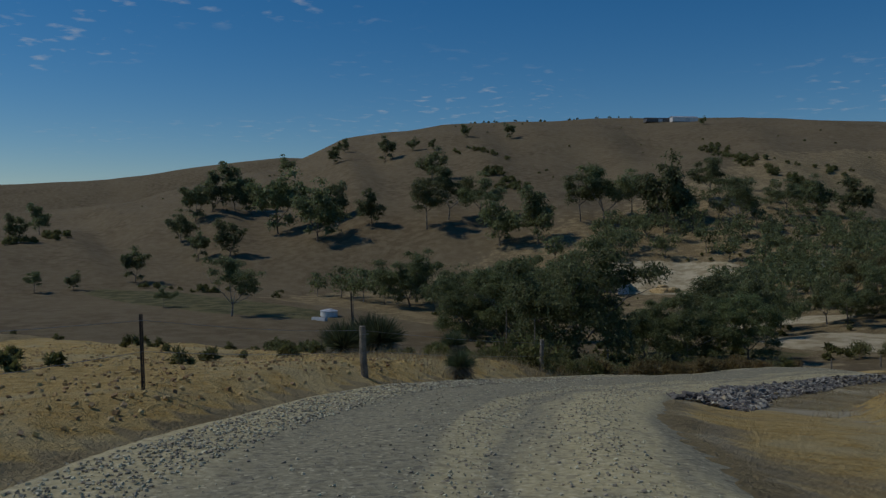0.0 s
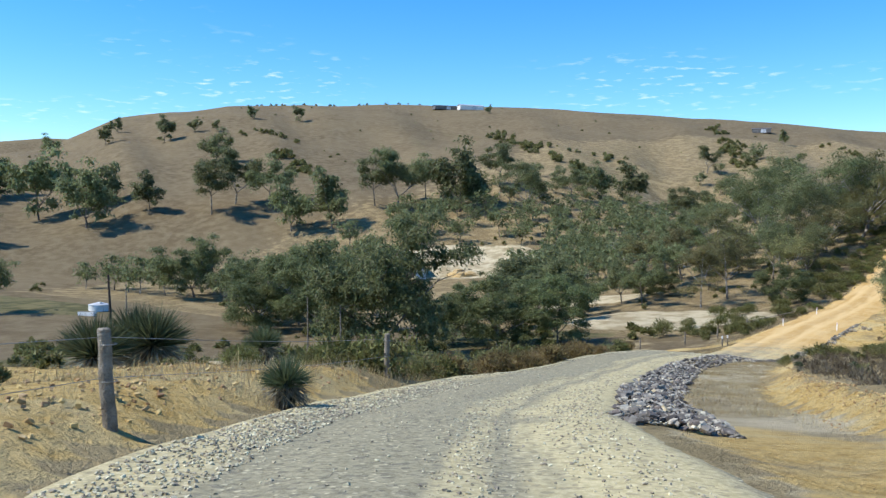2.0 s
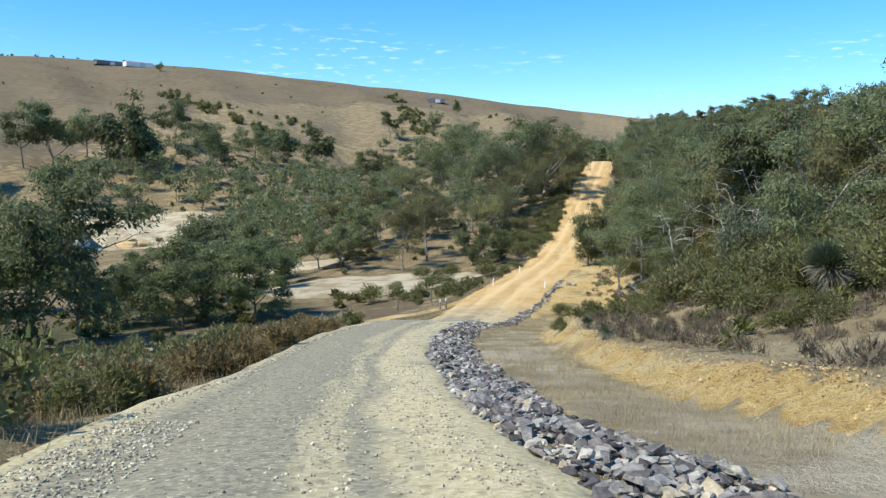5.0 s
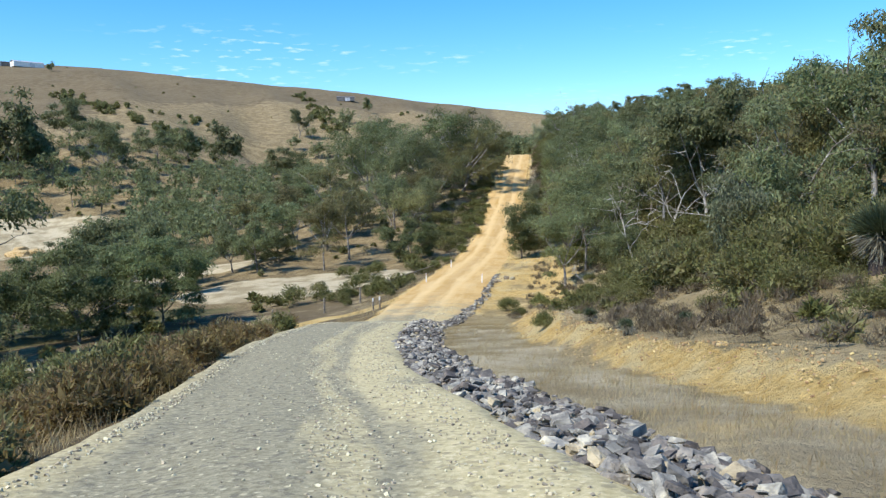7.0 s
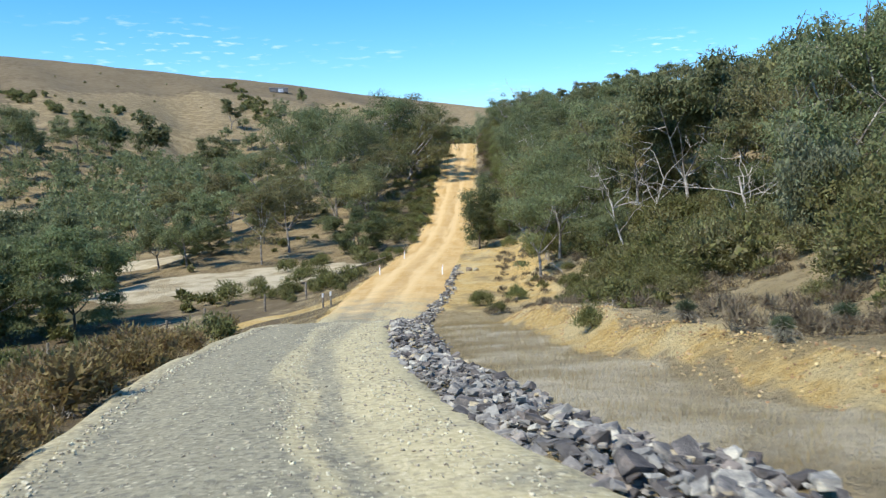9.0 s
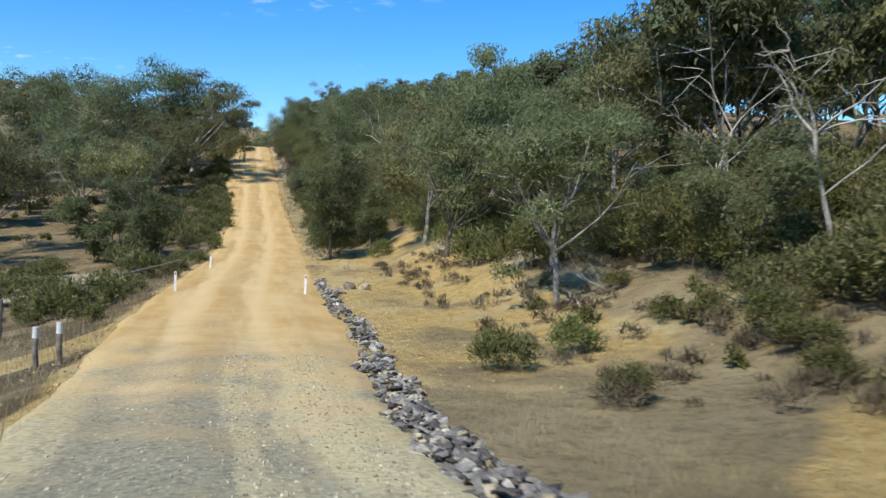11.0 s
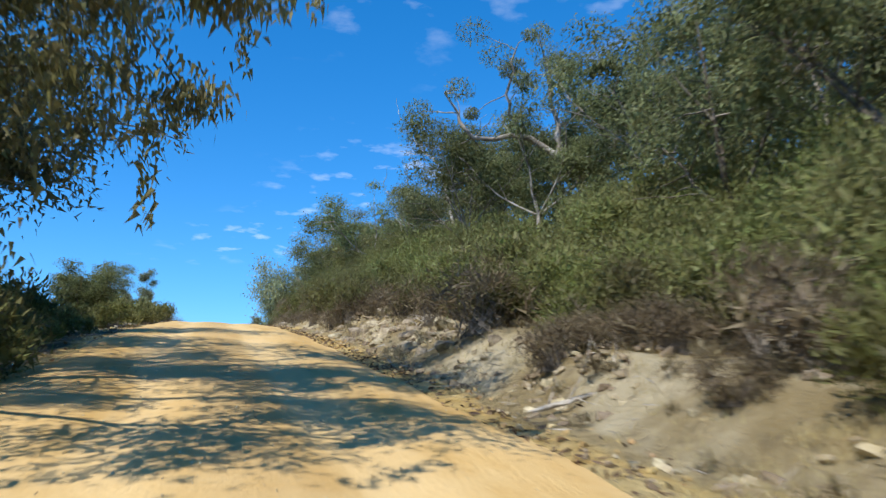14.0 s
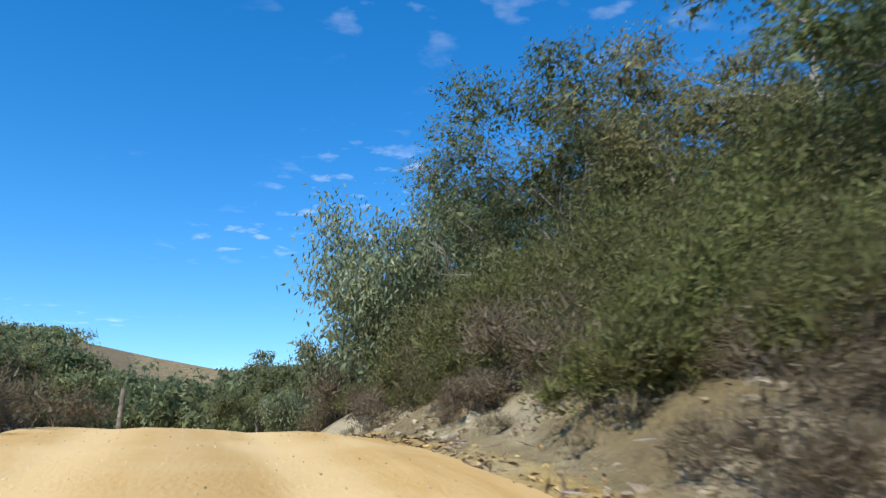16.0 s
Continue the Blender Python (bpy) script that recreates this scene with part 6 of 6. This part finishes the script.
def stone_arrays(me):
    me.calc_loop_triangles()
    return np.array([v.co[:] for v in me.vertices]), np.array([t.vertices[:] for t in me.loop_triangles])


def heaped(name, shapes, spots, mat, label, category, parent=None):
    """Many stones joined into one mesh. spots: x, y, z, size."""
    V, Fc, n = [], [], 0
    for x, y, z, k in spots:
        v, f = shapes[int(rng.integers(len(shapes)))]
        m = np.array(Euler((rng.uniform(-0.5, 0.5), rng.uniform(-0.5, 0.5), rng.uniform(0, 6.28))).to_matrix())
        V.append(v @ m.T * k + [x, y, z])
        Fc.append(f + n)
        n += len(v)
    me = mesh_of(name, np.vstack(V), np.vstack(Fc), mat)
    ob = new(name, me)
    if parent:
        ob.parent = parent
    return tagged(ob, label, "" if parent else category, kind="stuff")


def riprap_spots(count, s0, s1, big):
    s = rng.uniform(s0, s1, count)
    inner = half_right(s) + 0.0 + 0.15 * waves(s, s * 0.4, 1.1, 9)
    wide = np.interp(s, [S_BEND, S_BEND + 4, S_BEND + 9, S_BEND + 20, S_DIP - 10, S_DIP, S_DIP + 22], [0.8, 1.6, 1.4, 1.25, 1.1, 0.75, 0.45])
    a = rng.random(count)
    x, y = place(s, inner + wide * a)
    k = big * (0.45 + 1.3 * rng.random(count) ** 1.8)
    z = surface(x, y) + 0.06 * np.sin(math.pi * np.clip(a * 1.05, 0, 1)) + rng.uniform(-0.03, 0.07, count)
    return list(zip(x.tolist(), y.tolist(), z.tolist(), k.tolist()))


STONES = [stone_mesh(800 + i, 0.24 + 0.05 * (i % 6)) for i in range(14)]
riprap = root("riprap", *[float(v) for v in place(S_BEND + 15, 3.2)], 0, 0, "band of broken blue-grey quarry rock lining the ditch", "rocks")
riprap.matrix_world = Matrix.Identity(4)
for x, y, z, k in riprap_spots(300, S_BEND + 7, S_BEND + 24, 0.17):
    ob = new("stone", STONES[int(rng.integers(14))])
    ob.parent = riprap
    ob.matrix_basis = pose(x, y, z + 0.03, rng.uniform(-26, 26), rng.uniform(-26, 26), rng.uniform(0, 360)) @ Matrix.Diagonal((k, k, k, 1))
shapes = [stone_arrays(m) for m in STONES]
heaped("rubble", shapes, riprap_spots(4200, S_BEND + 3, S_BEND + 26, 0.125) + riprap_spots(2400, S_BEND + 24, S_DIP + 8, 0.135) + riprap_spots(420, S_DIP + 8, S_DIP + 25, 0.15), M_ROCK_MIX, "broken grey rock filling the band", "", riprap)

TAN = [stone_mesh(840 + i, 0.6, M_ROCK_TAN, 8) for i in range(6)]
tan = [stone_arrays(m) for m in TAN]
LEDGE = [rough_stone(850 + i, 0.6 + 0.15 * (i % 3), M_LEDGE) for i in range(6)]
heaped("pale_rubble", tan, riprap_spots(330, S_BEND + 4, S_DIP + 8, 0.12), M_ROCK_TAN, "pale tan stones among the grey", "", riprap)


def strip_stones(count, s0, s1, d0, d1, k0, k1, lift=0.2, power=1.0, clumped=False):
    out = strip_spots(count, s0, s1, d0, d1, k0, k1, power)
    if clumped:
        out = [p for p in out if float(waves(np.array(p[0]), np.array(p[1]), 0.9, 21)) > 0.12]
    z = surface(np.array([p[0] for p in out]), np.array([p[1] for p in out]))
    return [(x, y, float(zz) + k * lift, k) for (x, y, k), zz in zip(out, z)]


for i, (s, d, k) in enumerate(((S_BEND + 67.7, 3.4, 0.55), (S_BEND + 69.2, 3.9, 0.6), (S_BEND + 68.6, 4.4, 0.45), (S_BEND + 41, 9.2, 0.6), (S_BEND + 76, 8.5, 0.8), (S_BEND + 77, 9.2, 0.6), (S_BEND + 165, 2.9, 0.5), (S_BEND + 163.5, 3.3, 0.4), (S_BEND + 149.3, 5.4, 0.7), (S_BEND + 149.9, 4.7, 0.5), (S_BEND + 151.2, 5.3, 0.8), (S_BEND + 148.4, 4.3, 0.45), (S_BEND + 156, -2.9, 0.4), (S_BEND + 166, -2.7, 0.5))):
    x, y = (float(v) for v in place(s, d))
    ob = new("boulder", LEDGE[i % 6])
    ob.matrix_world = pose(x, y, height(x, y) + 0.1 * k, rng.uniform(-15, 15), rng.uniform(-15, 15), rng.uniform(0, 360)) @ Matrix.Diagonal((k, k, k, 1))
    tagged(ob, "pale tan boulder set in the roadside bank", "rock", "boulders on the bank")
verge = np.random.default_rng(855)
for i in range(34):
    s = S_TOP + verge.uniform(-6, 14)
    x, y = (float(v) for v in place(s, -float(half_left(s)) - 0.25 - 1.1 * verge.random()))
    k = 0.18 + 0.4 * verge.random() ** 2
    ob = new("boulder", LEDGE[i % 6])
    ob.matrix_world = pose(x, y, height(x, y) - 0.03 * k, verge.uniform(-10, 10), verge.uniform(-10, 10), verge.uniform(0, 360)) @ Matrix.Diagonal((k, k, 0.6 * k, 1))
    tagged(ob, "low pale stone half sunk in the downhill verge", "rock", "stones on the downhill verge")
for i in range(140):
    s = float(rng.uniform(S_DIP + 58, S_TOP + 17) if i < 112 else rng.uniform(S_DIP + 92, S_DIP + 104))
    x, y = (float(v) for v in place(s, float(half_right(s)) + 0.75 + 1.6 * rng.random() ** 1.3))
    k = 0.14 + 0.36 * rng.random() ** 2.2 + (0.2 if i >= 122 else 0)
    ob = new("boulder", LEDGE[i % 6])
    ob.matrix_world = pose(x, y, height(x, y) - 0.04 * k, rng.uniform(-14, 14), rng.uniform(-18, 6), rng.uniform(0, 360)) @ Matrix.Diagonal((k, k, k, 1))
    tagged(ob, "broken cream sandstone slab jutting from the cut bank", "rock", "sandstone slabs in the bank")
heaped("bank_rubble", tan, strip_stones(260, S_TOP + 1, S_TOP + 14, 0.5, 2.6, 0.025, 0.1) + strip_stones(160, S_DIP + 92, S_DIP + 106, 0.8, 3.0, 0.025, 0.1) + strip_stones(3000, S_DIP + 28, S_TOP + 16, 0.2, 2.6, 0.02, 0.10, power=1.2, clumped=True) + strip_stones(3200, S_DIP + 62, S_TOP + 18, 0.6, 2.3, 0.04, 0.2, 0.1, clumped=True) + strip_stones(140, S_DIP + 40, S_TOP + 12, -0.2, -1.6, 0.05, 0.25) + strip_stones(240, S_BEND + 4, S_DIP + 20, 3.0, 9, 0.02, 0.06), M_RUBBLE, "pale broken stone along the cut bank and ditch", "rubble")

PEB = [stone_arrays(stone_mesh(860 + i, 0.7, M_PEBBLE, 6)) for i in range(6)]
def shoulder(count, s0, s1, wide, k0, k1):
    """Loose stones thrown to the left shoulder."""
    s = rng.uniform(s0, s1, count)
    x, y = place(s, -half_left(s) - 0.15 + wide * rng.random(count))
    return [(a, b, float(c) + 0.006, k) for a, b, c, k in zip(x.tolist(), y.tolist(), surface(x, y), rng.uniform(k0, k1, count).tolist())]


gravel = shoulder(10500, S_BEND - 18, S_BEND + 10, 1.2, 0.013, 0.042) + shoulder(4200, S_BEND + 8, S_DIP, 0.5, 0.012, 0.045)
N = 17000
s = rng.uniform(S_BEND - 16, S_DIP + 8, N)
d = np.where(rng.random(N) < 0.4, rng.normal(1.5, 0.28, N), np.where(rng.random(N) < 0.55, rng.normal(0.42, 0.16, N), rng.uniform(-1.5, 1.7, N)))
d = np.minimum(d, half_right(s) + 0.1)
x, y = place(s, d)
s2 = rng.uniform(S_DIP + 8, S_TOP + 12, 2600)
d2 = rng.uniform(-1.8, 2.1, 2600)
x2, y2 = place(s2, d2)
gravel += [(a, b, float(c) + 0.004, k) for a, b, c, k in zip(x2.tolist(), y2.tolist(), surface(x2, y2), rng.uniform(0.008, 0.026, 2600).tolist())]
gravel += [(a, b, float(c) + 0.005, k) for a, b, c, k in zip(x.tolist(), y.tolist(), surface(x, y), (0.01 + 0.03 * rng.random(N) ** 2).tolist())]
heaped("road_gravel", PEB, gravel, M_PEBBLE, "loose grey and cream gravel on the road and shoulders", "gravel")
clods = strip_stones(3600, S_BEND + 6, S_DIP - 4, 3.3, 4.5, 0.015, 0.055) + strip_stones(900, S_DIP + 4, S_DIP + 30, 0.5, 7, 0.015, 0.06) + strip_stones(3600, S_BEND - 16, S_BEND + 8, -0.5, -14, 0.02, 0.085, power=1.3) + strip_stones(900, S_DIP + 4, S_TOP + 10, 0.1, 0.9, 0.02, 0.09) + strip_stones(700, S_DIP + 4, S_TOP + 10, -0.05, -1.0, 0.02, 0.09)
heaped("clay_clods", PEB, clods, M_CLOD, "crumbled orange clay clods over bare ground", "clods")

# sticks and bark shed on the bank
n = 2600
spots = strip_spots(n - 600, S_DIP + 28, S_TOP + 16, 0.3, 3.6, 1, 1) + strip_spots(600, S_DIP + 28, S_TOP + 12, -0.1, -2.0, 1, 1)
xy = np.array([p[:2] for p in spots])
c = np.column_stack([xy, surface(xy[:, 0], xy[:, 1]) + 0.012])
v, f = blades(c, rng.normal(0, 1, (n, 3)) * [1, 1, 0.22] + [0, 0, 0.12], rng.uniform(0.1, 0.42, n), rng.uniform(0.008, 0.02, n), rng)
tagged(new("fallen_twigs", mesh_of("fallen_twigs", v, f, M_DEAD)), "grey sticks and shed bark littering the bank", "twigs", kind="stuff")
n = 4200
spots = strip_spots(2600, S_DIP + 50, S_TOP + 14, -0.02 + 0.03, 0.4, 1, 1, 1.6) + strip_spots(1600, S_DIP + 40, S_TOP + 14, 0.4, 3.2, 1, 1)
xy = np.array([p[:2] for p in spots])
c = np.column_stack([xy, surface(xy[:, 0], xy[:, 1]) + 0.012])
v, f = blades(c, rng.normal(0, 1, (n, 3)) * [1, 1, 0.3] + [0, 0, 0.1], rng.uniform(0.05, 0.16, n), rng.uniform(0.015, 0.045, n), rng)
tagged(new("leaf_litter", mesh_of("leaf_litter", v, f, M_LITTER)), "brown bark and leaf litter along the road edge", "litter", kind="stuff")

# dry grass on the bare foot of the cut bank
spots = strip_spots(5600, S_DIP + 44, S_DIP + 84, 0.35, 3.4, 0.45, 1.15, 0.8) + strip_spots(900, S_DIP + 84, S_TOP + 12, 0.5, 2.6, 0.35, 0.8)
scattered("bank_grass", TUFTS, spots, M_STRAW, "thin straw-coloured dry grass on the foot of the cut bank", "grass", rng)
